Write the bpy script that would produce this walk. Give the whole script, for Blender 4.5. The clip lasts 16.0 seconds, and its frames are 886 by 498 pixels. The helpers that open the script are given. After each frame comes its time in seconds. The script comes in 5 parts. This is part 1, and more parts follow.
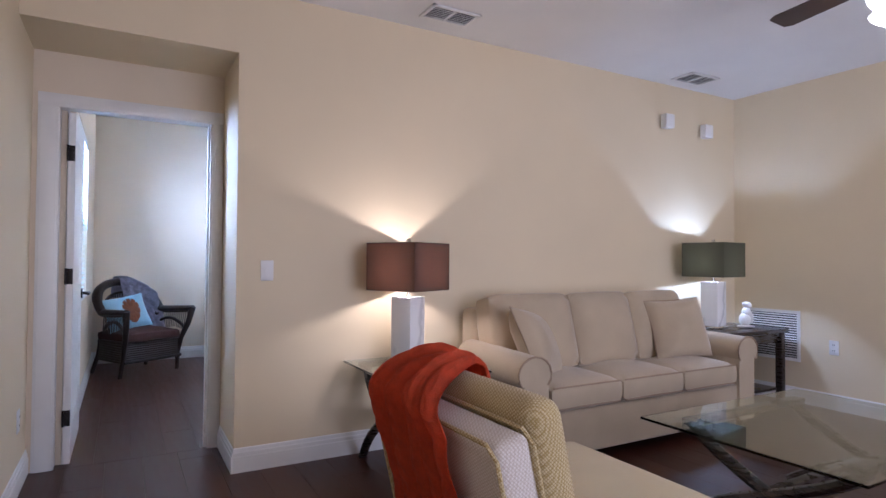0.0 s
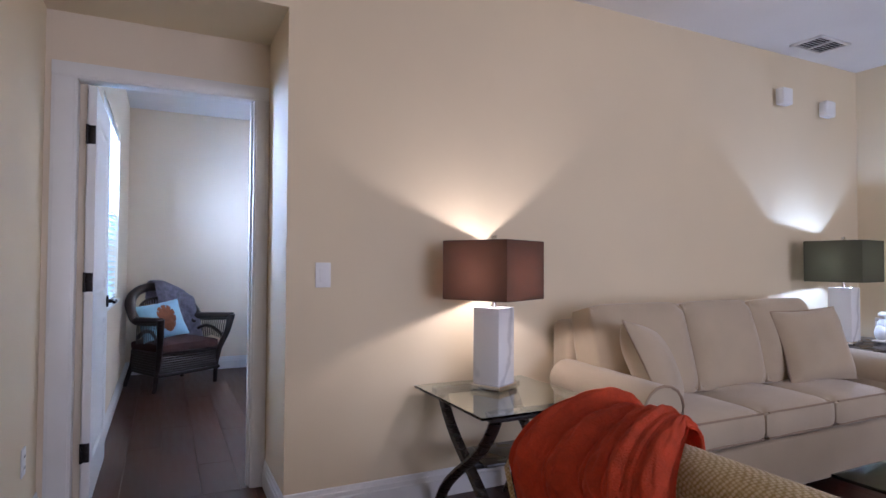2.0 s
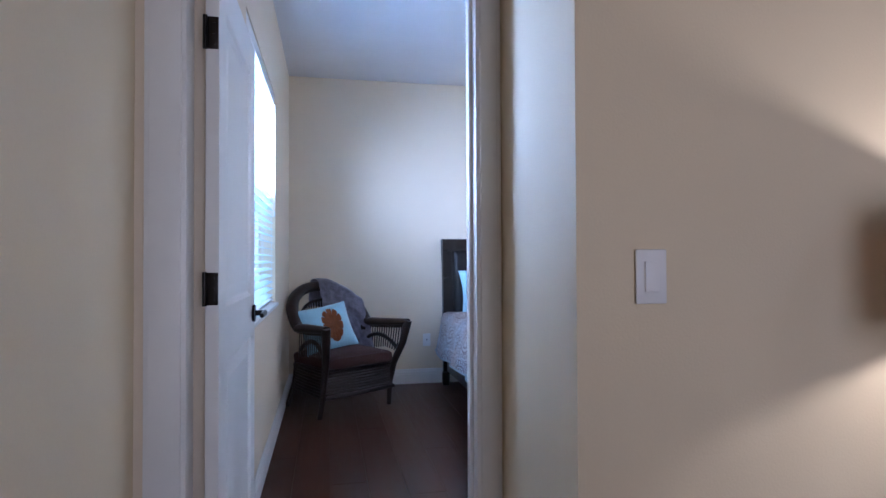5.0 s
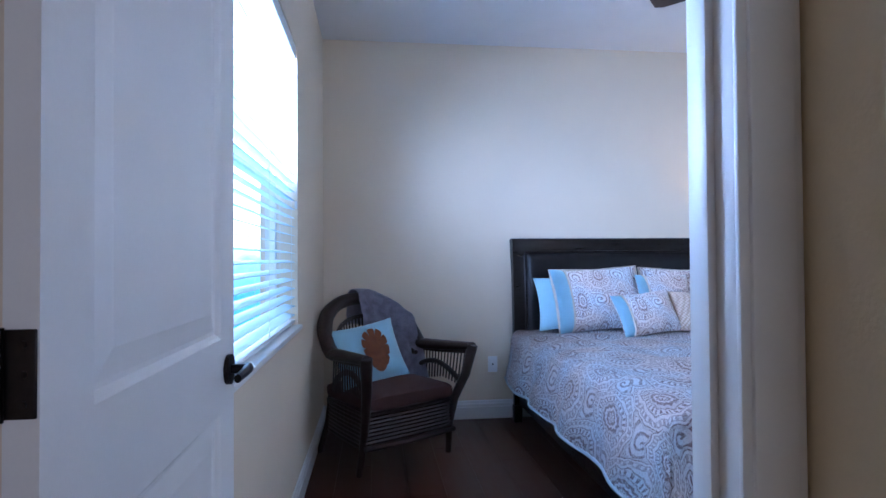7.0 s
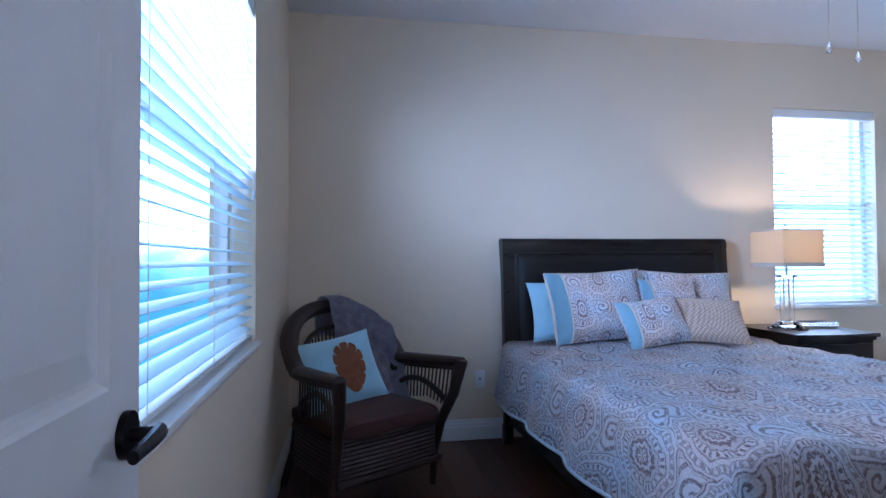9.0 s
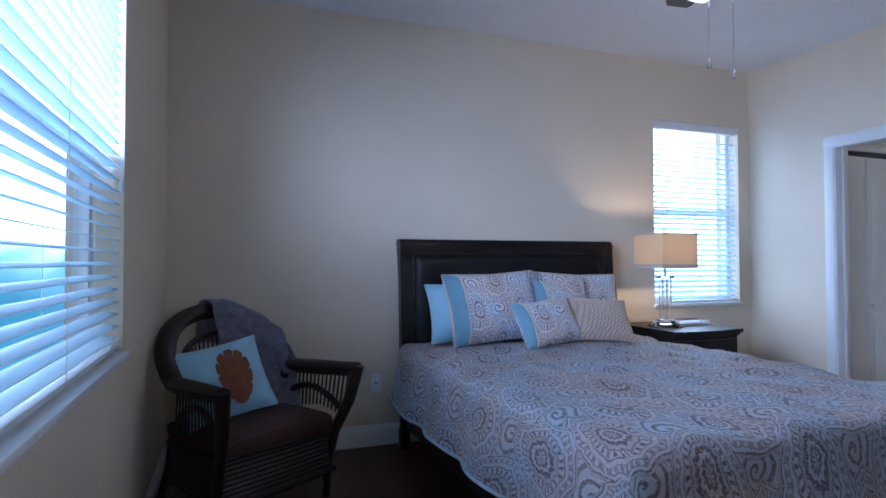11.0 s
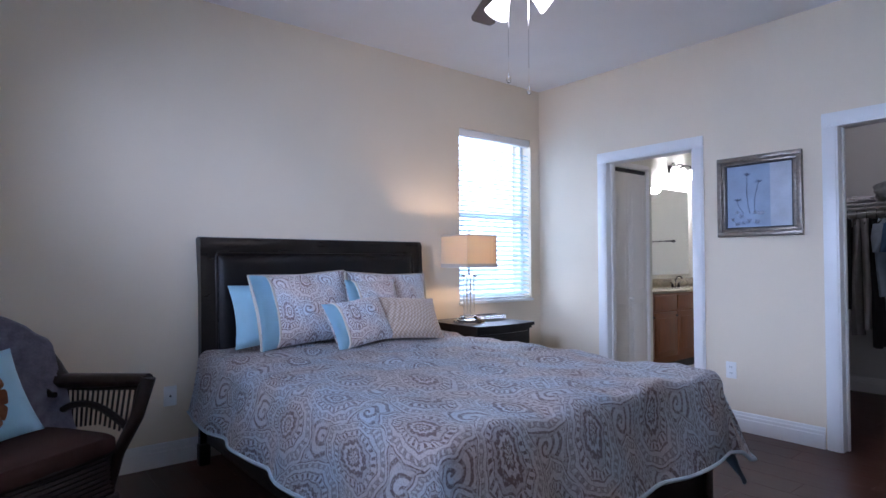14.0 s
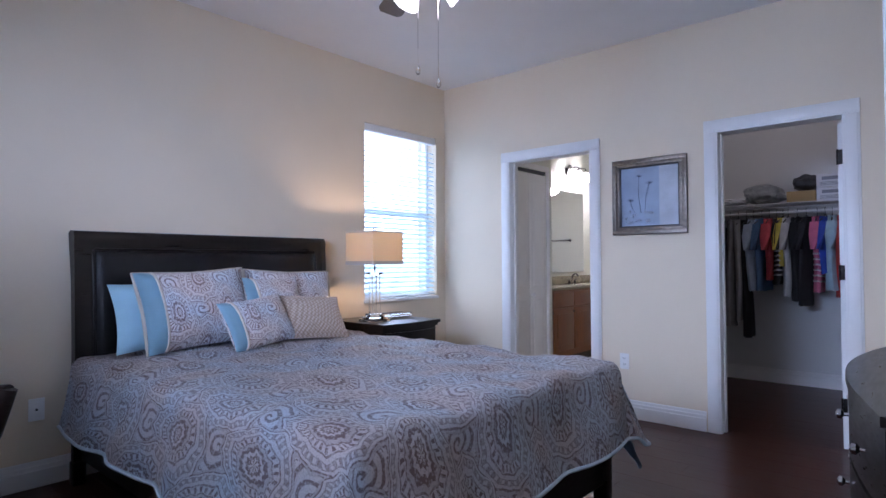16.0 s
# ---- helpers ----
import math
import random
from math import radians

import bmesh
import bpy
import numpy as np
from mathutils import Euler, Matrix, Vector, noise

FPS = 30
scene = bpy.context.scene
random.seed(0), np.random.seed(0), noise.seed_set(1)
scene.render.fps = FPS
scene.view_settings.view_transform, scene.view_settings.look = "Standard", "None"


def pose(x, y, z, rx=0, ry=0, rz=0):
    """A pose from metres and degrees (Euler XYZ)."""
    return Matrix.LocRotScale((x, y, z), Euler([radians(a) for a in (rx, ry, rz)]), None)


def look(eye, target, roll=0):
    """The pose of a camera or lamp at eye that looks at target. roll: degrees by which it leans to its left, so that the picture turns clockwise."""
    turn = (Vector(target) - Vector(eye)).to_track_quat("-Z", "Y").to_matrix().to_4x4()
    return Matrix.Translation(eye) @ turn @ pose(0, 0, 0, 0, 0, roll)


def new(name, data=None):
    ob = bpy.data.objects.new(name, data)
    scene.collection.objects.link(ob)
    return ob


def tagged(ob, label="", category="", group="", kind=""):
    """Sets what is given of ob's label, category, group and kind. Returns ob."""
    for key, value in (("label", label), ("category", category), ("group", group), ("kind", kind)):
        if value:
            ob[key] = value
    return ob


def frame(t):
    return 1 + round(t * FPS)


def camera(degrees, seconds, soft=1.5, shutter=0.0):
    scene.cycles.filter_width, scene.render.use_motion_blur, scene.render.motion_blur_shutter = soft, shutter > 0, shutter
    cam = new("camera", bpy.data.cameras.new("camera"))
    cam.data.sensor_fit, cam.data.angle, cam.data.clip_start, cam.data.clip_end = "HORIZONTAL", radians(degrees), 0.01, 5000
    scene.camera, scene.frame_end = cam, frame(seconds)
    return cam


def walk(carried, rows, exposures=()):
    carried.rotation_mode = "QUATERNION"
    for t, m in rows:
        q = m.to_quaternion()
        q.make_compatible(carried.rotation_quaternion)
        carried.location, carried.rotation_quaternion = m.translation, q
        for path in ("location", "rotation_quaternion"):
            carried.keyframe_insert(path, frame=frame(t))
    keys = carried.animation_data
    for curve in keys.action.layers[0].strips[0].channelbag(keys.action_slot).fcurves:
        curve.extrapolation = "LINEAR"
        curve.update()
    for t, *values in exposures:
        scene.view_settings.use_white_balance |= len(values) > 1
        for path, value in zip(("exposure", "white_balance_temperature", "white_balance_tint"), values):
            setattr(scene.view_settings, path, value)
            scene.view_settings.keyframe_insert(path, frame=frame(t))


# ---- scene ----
cam = camera(75.5, 16.0)
PATH = [
    (0, (0.523, -0.054, 1.185), (1.498, 1.691, 1.226), 0.4),
    (0.5, (0.502, 0.086, 1.154), (1.494, 1.822, 1.215), 0.4),
    (1, (0.538, 0.285, 1.173), (1.529, 2.022, 1.229), 0.4),
    (1.5, (0.574, 0.452, 1.183), (1.52, 2.213, 1.232), 0.2),
    (2, (0.578, 0.658, 1.178), (1.453, 2.455, 1.229), 0.3),
    (2.5, (0.566, 0.909, 1.186), (1.391, 2.73, 1.23), 0.1),
    (3, (0.598, 1.181, 1.18), (1.372, 3.024, 1.223), 0.1),
    (3.5, (0.604, 1.422, 1.186), (1.271, 3.308, 1.221), -0.2),
    (4, (0.569, 1.69, 1.172), (1.131, 3.609, 1.209), -0.2),
    (4.5, (0.563, 1.939, 1.16), (1.036, 3.882, 1.194), -0.2),
    (7, (0.61, 3.241, 1.193), (0.843, 5.228, 1.226), -0.4),
    (7.5, (0.605, 3.473, 1.186), (0.838, 5.459, 1.224), -0.5),
    (8, (0.582, 3.581, 1.189), (0.838, 5.564, 1.229), -0.5),
    (10.5, (0.587, 3.803, 1.19), (1.162, 5.719, 1.234), -0.1),
    (11, (0.59, 3.806, 1.19), (1.282, 5.681, 1.234), -0.1),
    (11.5, (0.6, 3.79, 1.19), (1.404, 5.621, 1.234), -0.1),
    (12, (0.602, 3.797, 1.19), (1.513, 5.577, 1.234), -0.1),
    (12.5, (0.598, 3.789, 1.19), (1.604, 5.517, 1.234), -0.1),
    (13, (0.594, 3.801, 1.181), (1.693, 5.471, 1.228), -0.1),
    (13.5, (0.588, 3.826, 1.173), (1.776, 5.433, 1.222), -0.1),
    (14, (0.593, 3.826, 1.179), (1.852, 5.38, 1.226), -0.2),
    (14.5, (0.585, 3.84, 1.174), (1.917, 5.331, 1.219), -0.2),
    (15, (0.596, 3.86, 1.171), (2.002, 5.282, 1.214), -0.2),
    (15.5, (0.611, 3.875, 1.164), (2.072, 5.24, 1.209), -0.2),
    (16, (0.617, 3.892, 1.157), (2.121, 5.21, 1.203), -0.3),
]
EXPOSURE = [(0.0, 0.4, 5250, 25), (1.5, 0.33, 5250, 25), (2.5, 0.1, 5250, 25), (3.5, -0.25, 5200, 24), (4.5, -0.08, 5100, 23), (7.0, -0.4, 4900, 23), (8.0, -0.72, 4900, 24), (10.5, -1.1, 5150, 23), (12.0, -1.85, 5100, 24), (12.5, -1.98, 5050, 24), (13.0, -1.72, 5200, 25), (13.5, -1.35, 5400, 27), (14.0, -1.08, 5600, 28), (16.0, -1.15, 5700, 30)]
walk(cam, [(t, look(eye, target, roll)) for t, eye, target, roll in PATH], EXPOSURE)

# ---- world and light ----
world = bpy.data.worlds.new("sky")
scene.world = world
world.use_nodes = True
wn = world.node_tree
sky = wn.nodes.new("ShaderNodeTexSky")
sky.sky_type, sky.sun_disc, sky.sun_elevation, sky.sun_rotation = "NISHITA", False, radians(50), radians(150)
wn.links.new(sky.outputs[0], wn.nodes["Background"].inputs[0])
wn.nodes["Background"].inputs[1].default_value = 0.12
sun = new("sun", bpy.data.lights.new("sun", "SUN"))
sun.data.energy, sun.data.angle, sun.data.color = 2.5, radians(0.5), (1, 0.95, 0.88)
sun.matrix_world = look((0, 0, 20), (-6, 10.4, 5.7))


def area_lamp(name, eye, target, w, h, watts, color):
    lamp = new(name, bpy.data.lights.new(name, "AREA"))
    lamp.data.shape, lamp.data.size, lamp.data.size_y = "RECTANGLE", w, h
    lamp.data.energy, lamp.data.color = watts, color
    lamp.matrix_world = look(eye, target)
    return lamp


def bulb(name, place, watts, color, radius=0.03):
    lamp = new(name, bpy.data.lights.new(name, "POINT"))
    lamp.data.energy, lamp.data.color, lamp.data.shadow_soft_size = watts, color, radius
    lamp.location = place
    return lamp


# daylight entering through each opening; the south one is unseen and assumed
area_lamp("daylight_west", (-0.05, 5.42, 1.91), (3.0, 4.8, 2.3), 1.34, 0.64, 200, (0.60, 0.77, 1.0))
area_lamp("daylight_north", (4.166, 7.70, 1.58), (4.166, 4.0, 1.58), 0.86, 1.45, 24, (0.68, 0.83, 1.0))
area_lamp("assumed_daylight_south", (2.9, -2.93, 1.25), (2.9, 3, 1.3), 3.4, 2.0, 68, (1.0, 0.95, 0.95))
bulb("bulb_lamp_brown", (2.02, 3.06, 1.13), 10, (1.0, 0.84, 0.66), 0.025)
bulb("bulb_lamp_green", (4.83, 3.02, 1.19), 15, (0.64, 0.81, 1.0), 0.025)
bulb("bulb_lamp_bedside", (3.5, 7.1, 1.26), 22, (1.0, 0.74, 0.44), 0.03)
bulb("bulb_bedroom_fan", (2.48, 5.58, 2.36), 8, (1.0, 0.90, 0.78), 0.06)
bulb("bulb_living_fan", (3.40, 1.09, 2.22), 11, (1.0, 0.92, 0.84), 0.06)
bulb("bulb_vanity", (7.4, 7.36, 2.14), 95, (1.0, 0.97, 0.88), 0.08)

bulb("bulb_closet", (5.9, 4.95, 2.62), 7, (1.0, 0.95, 0.88), 0.06)

# ---- materials ----


def mat(name, color, rough=0.6, metal=0.0, vary=0.12, scale=6.0, grain=0.0, grain_scale=200.0, stretch=(1, 1, 1), dark=None, coat=0.0, sheen=0.0, rand=0.0):
    """A surface with broad and fine colour variation, gloss variation and fine relief."""
    m = bpy.data.materials.new(name)
    m.use_nodes = True
    t = m.node_tree
    b = t.nodes["Principled BSDF"]
    n, l = t.nodes.new, t.links.new
    co = n("ShaderNodeTexCoord")
    mp = n("ShaderNodeMapping")
    mp.inputs["Scale"].default_value = stretch
    l(co.outputs["Object"], mp.inputs[0])
    big = n("ShaderNodeTexNoise")
    big.inputs["Scale"].default_value, big.inputs["Detail"].default_value = scale, 5
    l(mp.outputs[0], big.inputs["Vector"])
    fine = n("ShaderNodeTexNoise")
    fine.inputs["Scale"].default_value, fine.inputs["Detail"].default_value = grain_scale, 2
    l(mp.outputs[0], fine.inputs["Vector"])
    mix = n("ShaderNodeMix")
    mix.data_type = "RGBA"
    lo = dark or tuple(c * (1 - vary) for c in color)
    mix.inputs["A"].default_value, mix.inputs["B"].default_value = (*lo, 1), (*color, 1)
    ramp = n("ShaderNodeMapRange")
    ramp.inputs["From Min"].default_value, ramp.inputs["From Max"].default_value = 0.3, 0.7
    l(big.outputs["Fac"], ramp.inputs["Value"])
    l(ramp.outputs[0], mix.inputs["Factor"])
    out = mix.outputs["Result"]
    hsv = n("ShaderNodeHueSaturation")
    l(out, hsv.inputs["Color"])
    val = n("ShaderNodeMapRange")
    val.inputs["To Min"].default_value, val.inputs["To Max"].default_value = 1 - vary * 0.5, 1 + vary * 0.5
    l(fine.outputs["Fac"], val.inputs["Value"])
    last = val.outputs[0]
    if rand:
        info, rr, mul = n("ShaderNodeObjectInfo"), n("ShaderNodeMapRange"), n("ShaderNodeMath")
        rr.inputs["To Min"].default_value, rr.inputs["To Max"].default_value = 1 - rand, 1 + rand
        l(info.outputs["Random"], rr.inputs["Value"])
        mul.operation = "MULTIPLY"
        l(last, mul.inputs[0]), l(rr.outputs[0], mul.inputs[1])
        last = mul.outputs[0]
    l(last, hsv.inputs["Value"])
    l(hsv.outputs[0], b.inputs["Base Color"])
    rg = n("ShaderNodeMapRange")
    rg.inputs["To Min"].default_value, rg.inputs["To Max"].default_value = max(0.02, rough - 0.08), min(1, rough + 0.08)
    l(big.outputs["Fac"], rg.inputs["Value"])
    l(rg.outputs[0], b.inputs["Roughness"])
    b.inputs["Metallic"].default_value = metal
    b.inputs["Coat Weight"].default_value = coat
    b.inputs["Sheen Weight"].default_value = sheen
    if grain:
        bump = n("ShaderNodeBump")
        bump.inputs["Strength"].default_value, bump.inputs["Distance"].default_value = grain, 0.004
        l(fine.outputs["Fac"], bump.inputs["Height"])
        l(bump.outputs[0], b.inputs["Normal"])
    return m


def glow(name, color, strength):
    m = mat(name, color, 0.4, vary=0.03)
    b = m.node_tree.nodes["Principled BSDF"]
    b.inputs["Emission Color"].default_value, b.inputs["Emission Strength"].default_value = (*color, 1), strength
    return m


def clear(name, color, rough=0.0, ior=1.45):
    m = bpy.data.materials.new(name)
    m.use_nodes = True
    b = m.node_tree.nodes["Principled BSDF"]
    b.inputs["Base Color"].default_value = (*color, 1)
    b.inputs["Roughness"].default_value, b.inputs["IOR"].default_value = rough, ior
    b.inputs["Transmission Weight"].default_value = 1
    return m


def shade_cloth(name, color, through_color, share, scale=500):
    """Lampshade or slat stuff that lets part of the light through."""
    m = mat(name, color, 0.8, vary=0.1, scale=3, grain=0.2, grain_scale=scale)
    t = m.node_tree
    b, o = t.nodes["Principled BSDF"], t.nodes["Material Output"]
    tr, mx = t.nodes.new("ShaderNodeBsdfTranslucent"), t.nodes.new("ShaderNodeMixShader")
    tr.inputs[0].default_value = (*through_color, 1)
    mx.inputs[0].default_value = share
    t.links.new(b.outputs[0], mx.inputs[1]), t.links.new(tr.outputs[0], mx.inputs[2])
    t.links.new(mx.outputs[0], o.inputs["Surface"])
    return m


def weave(name, a, c, size, rough=0.9):
    """Small woven lozenges in two tones."""
    m = mat(name, a, rough, vary=0.1, scale=5, grain=0.3, grain_scale=400, sheen=0.2)
    t = m.node_tree
    b = t.nodes["Principled BSDF"]
    ck, mx, co, mp = (t.nodes.new(k) for k in ("ShaderNodeTexVoronoi", "ShaderNodeMix", "ShaderNodeTexCoord", "ShaderNodeMapping"))
    mp.inputs["Rotation"].default_value = (0.6, 0.5, 0.78)
    ck.inputs["Scale"].default_value, ck.inputs["Randomness"].default_value = 1 / size, 0.15
    t.links.new(co.outputs["Object"], mp.inputs[0]), t.links.new(mp.outputs[0], ck.inputs["Vector"])
    mx.data_type = "RGBA"
    mx.inputs["A"].default_value, mx.inputs["B"].default_value = (*a, 1), (*c, 1)
    rp = t.nodes.new("ShaderNodeMapRange")
    rp.inputs["From Min"].default_value, rp.inputs["From Max"].default_value = 0.3, 0.65
    t.links.new(ck.outputs["Distance"], rp.inputs["Value"])
    t.links.new(rp.outputs[0], mx.inputs["Factor"])
    t.links.new(mx.outputs["Result"], b.inputs["Base Color"])
    bp = t.nodes.new("ShaderNodeBump")
    bp.inputs["Strength"].default_value, bp.inputs["Distance"].default_value, bp.invert = 0.5, 0.004, True
    t.links.new(ck.outputs["Distance"], bp.inputs["Height"]), t.links.new(bp.outputs[0], b.inputs["Normal"])
    return m


def paisley(name, size=1.0):
    """Jacquard cloth: half-dropped ringed teardrop medallions with curls between, laid along the cloth in metres."""
    m = bpy.data.materials.new(name)
    m.use_nodes = True
    t = m.node_tree
    n, l, b = t.nodes.new, t.links.new, t.nodes["Principled BSDF"]

    def op(kind, *args):
        k = n("ShaderNodeMath")
        k.operation = kind
        for i, v in enumerate(args):
            if isinstance(v, (int, float)):
                k.inputs[i].default_value = v
            else:
                l(v, k.inputs[i])
        return k.outputs[0]

    def add(a, c):
        return op("ADD", a, c)

    def mul(a, c):
        return op("MULTIPLY", a, c)

    def band(v, lo, hi):
        return op("MULTIPLY", op("GREATER_THAN", v, lo), op("LESS_THAN", v, hi))

    def soft(v, lo, hi):
        k = n("ShaderNodeMapRange")
        k.inputs["From Min"].default_value, k.inputs["From Max"].default_value = lo, hi
        l(v, k.inputs["Value"])
        return k.outputs[0]

    uv, scl, sep, wob, wsep = (n(k) for k in ("ShaderNodeUVMap", "ShaderNodeVectorMath", "ShaderNodeSeparateXYZ", "ShaderNodeTexNoise", "ShaderNodeSeparateColor"))
    uv.uv_map = "UVMap"
    scl.operation, scl.inputs["Scale"].default_value = "SCALE", 1 / size
    l(uv.outputs[0], scl.inputs[0]), l(scl.outputs[0], sep.inputs[0])
    wob.inputs["Scale"].default_value, wob.inputs["Detail"].default_value = 7, 2
    l(scl.outputs[0], wob.inputs["Vector"]), l(wob.outputs["Color"], wsep.inputs[0])
    u = add(sep.outputs["X"], mul(op("SUBTRACT", wsep.outputs[0], 0.5), 0.07))
    v = add(sep.outputs["Y"], mul(op("SUBTRACT", wsep.outputs[1], 0.5), 0.07))
    du, dv = 0.37, 0.47

    def cell(shift_u, shift_v):
        return op("WRAP", add(u, shift_u), du / 2, -du / 2), op("WRAP", add(v, shift_v), dv / 2, -dv / 2)

    def drop(x, y):
        px, py = mul(x, add(mul(y, 2.6), 1.12)), mul(y, 0.66)
        r, a = op("SQRT", add(mul(px, px), mul(py, py))), op("ARCTAN2", py, px)
        return add(r, mul(op("ABSOLUTE", op("SINE", mul(a, 6))), 0.006)), a

    def curl(x, y, sign):
        r, a = op("SQRT", add(mul(x, x), mul(y, y))), op("ARCTAN2", y, x)
        return r, op("SINE", add(mul(a, sign), mul(r, 200)))
    (ra, aa), (rb, ab) = drop(*cell(0, 0)), drop(*cell(du / 2, dv / 2))
    near = op("LESS_THAN", ra, rb)
    r = op("MINIMUM", ra, rb)
    ang = add(mul(aa, near), mul(ab, op("SUBTRACT", 1, near)))
    ink = band(r, 0.020, 0.030)
    for lo, hi, w in ((0.040, 0.054, 1), (0.064, 0.069, 0.8), (0.088, 0.093, 0.8), (0.104, 0.121, 0.62), (0.127, 0.131, 0.9), (0.054, 0.064, 0.25), (0.131, 0.139, 0.3)):
        ink = add(ink, mul(band(r, lo, hi), w))
    ink = add(ink, mul(band(r, 0.071, 0.086), op("GREATER_THAN", op("SINE", mul(ang, 26)), 0.15)))
    ink = add(ink, mul(band(r, 0.0, 0.018), op("GREATER_THAN", op("SINE", mul(ang, 7)), 0.2)))
    ink = op("SUBTRACT", ink, mul(band(r, 0.107, 0.118), mul(op("GREATER_THAN", op("SINE", mul(ang, 34)), 0.3), 0.7)))
    (rc, wc), (rd, wd) = curl(*cell(du / 2, 0.02), 1), curl(*cell(0.02, dv / 2), -1)
    first = op("LESS_THAN", rc, rd)
    swirl = add(mul(wc, first), mul(wd, op("SUBTRACT", 1, first)))
    rim_ = op("MINIMUM", rc, rd)
    small = n("ShaderNodeTexVoronoi")
    small.inputs["Scale"].default_value = 44
    l(scl.outputs[0], small.inputs["Vector"])
    leaf = op("SINE", mul(small.outputs["Distance"], 17))
    field = add(mul(soft(swirl, 0.1, 0.6), op("LESS_THAN", rim_, 0.085)), mul(soft(leaf, 0.25, 0.75), op("GREATER_THAN", rim_, 0.085)))
    ink = add(ink, mul(mul(field, 0.9), op("GREATER_THAN", r, 0.137)))
    flecks = n("ShaderNodeTexNoise")
    flecks.inputs["Scale"].default_value, flecks.inputs["Detail"].default_value = 150, 3
    l(scl.outputs[0], flecks.inputs["Vector"])
    lace = n("ShaderNodeTexVoronoi")
    lace.inputs["Scale"].default_value = 110
    l(scl.outputs[0], lace.inputs["Vector"])
    ink = mul(op("MAXIMUM", ink, 0), add(mul(soft(lace.outputs["Distance"], 0.25, 0.55), 0.55), 0.45))
    ink = op("MINIMUM", add(ink, mul(soft(flecks.outputs["Fac"], 0.50, 0.66), 0.34)), 1)
    broad = n("ShaderNodeTexNoise")
    broad.inputs["Scale"].default_value = 3.4
    l(scl.outputs[0], broad.inputs["Vector"])
    pick = soft(broad.outputs["Fac"], 0.40, 0.60)
    dark, pale, mx = n("ShaderNodeMix"), n("ShaderNodeMix"), n("ShaderNodeMix")
    for k in (dark, pale, mx):
        k.data_type = "RGBA"
    dark.inputs["A"].default_value, dark.inputs["B"].default_value = (0.235, 0.145, 0.135, 1), (0.20, 0.17, 0.205, 1)
    pale.inputs["A"].default_value, pale.inputs["B"].default_value = (0.74, 0.65, 0.635, 1), (0.68, 0.74, 0.82, 1)
    l(pick, dark.inputs["Factor"]), l(pick, pale.inputs["Factor"]), l(ink, mx.inputs["Factor"])
    l(pale.outputs["Result"], mx.inputs["A"]), l(dark.outputs["Result"], mx.inputs["B"])
    l(mx.outputs["Result"], b.inputs["Base Color"])
    l(add(mul(ink, 0.28), 0.46), b.inputs["Roughness"])
    b.inputs["Sheen Weight"].default_value = 0.25
    thread, bump = n("ShaderNodeTexNoise"), n("ShaderNodeBump")
    thread.inputs["Scale"].default_value = 350
    l(scl.outputs[0], thread.inputs["Vector"])
    bump.inputs["Strength"].default_value, bump.inputs["Distance"].default_value = 0.4, 0.003
    l(add(mul(thread.outputs["Fac"], 0.5), ink), bump.inputs["Height"]), l(bump.outputs[0], b.inputs["Normal"])
    return m


def marble(name):
    m = mat(name, (0.82, 0.81, 0.80), 0.25, vary=0.06, scale=4)
    t = m.node_tree
    b = t.nodes["Principled BSDF"]
    co, w, r, mx = (t.nodes.new(k) for k in ("ShaderNodeTexCoord", "ShaderNodeTexWave", "ShaderNodeMapRange", "ShaderNodeMix"))
    w.inputs["Scale"].default_value, w.inputs["Distortion"].default_value, w.inputs["Detail"].default_value = 1.8, 14, 4
    t.links.new(co.outputs["Object"], w.inputs["Vector"])
    r.inputs["From Min"].default_value, r.inputs["From Max"].default_value = 0.0, 0.25
    t.links.new(w.outputs["Fac"], r.inputs["Value"])
    mx.data_type = "RGBA"
    mx.inputs["A"].default_value, mx.inputs["B"].default_value = (0.62, 0.61, 0.61, 1), (0.83, 0.82, 0.81, 1)
    t.links.new(r.outputs[0], mx.inputs["Factor"]), t.links.new(mx.outputs["Result"], b.inputs["Base Color"])
    return m


WALL = mat("cream_wall_paint", (0.75, 0.63, 0.43), 0.75, vary=0.05, scale=1.5, grain=0.12, grain_scale=160)
WALL_BED = mat("pale_cream_wall_paint", (0.77, 0.66, 0.505), 0.75, vary=0.05, scale=1.5, grain=0.12, grain_scale=160)
CEIL = mat("white_ceiling_paint", (0.80, 0.79, 0.78), 0.9, vary=0.04, scale=3, grain=0.35, grain_scale=90)
TRIM = mat("white_trim_paint", (0.80, 0.79, 0.77), 0.35, vary=0.04, scale=8)
FLOORWOOD = mat("dark_red_brown_floor", (0.058, 0.019, 0.011), 0.34, vary=0.3, scale=5, grain=0.03, grain_scale=30, stretch=(6, 0.6, 6), rand=0.08)
SUBFLOOR = mat("floor_joint_dark", (0.02, 0.01, 0.007), 0.7)
ESPRESSO = mat("espresso_wood", (0.022, 0.013, 0.011), 0.28, vary=0.4, scale=12, stretch=(1, 1, 8), coat=0.25)
BEDWOOD = mat("black_brown_wood", (0.010, 0.007, 0.006), 0.30, vary=0.4, scale=10, stretch=(0.7, 6, 6), coat=0.08)
LEATHER = mat("black_leather", (0.009, 0.008, 0.009), 0.38, vary=0.3, scale=20, grain=0.3, grain_scale=150)
for m_, level in ((FLOORWOOD, 0.28), (BEDWOOD, 0.25), (LEATHER, 0.25)):
    m_.node_tree.nodes["Principled BSDF"].inputs["Specular IOR Level"].default_value = level
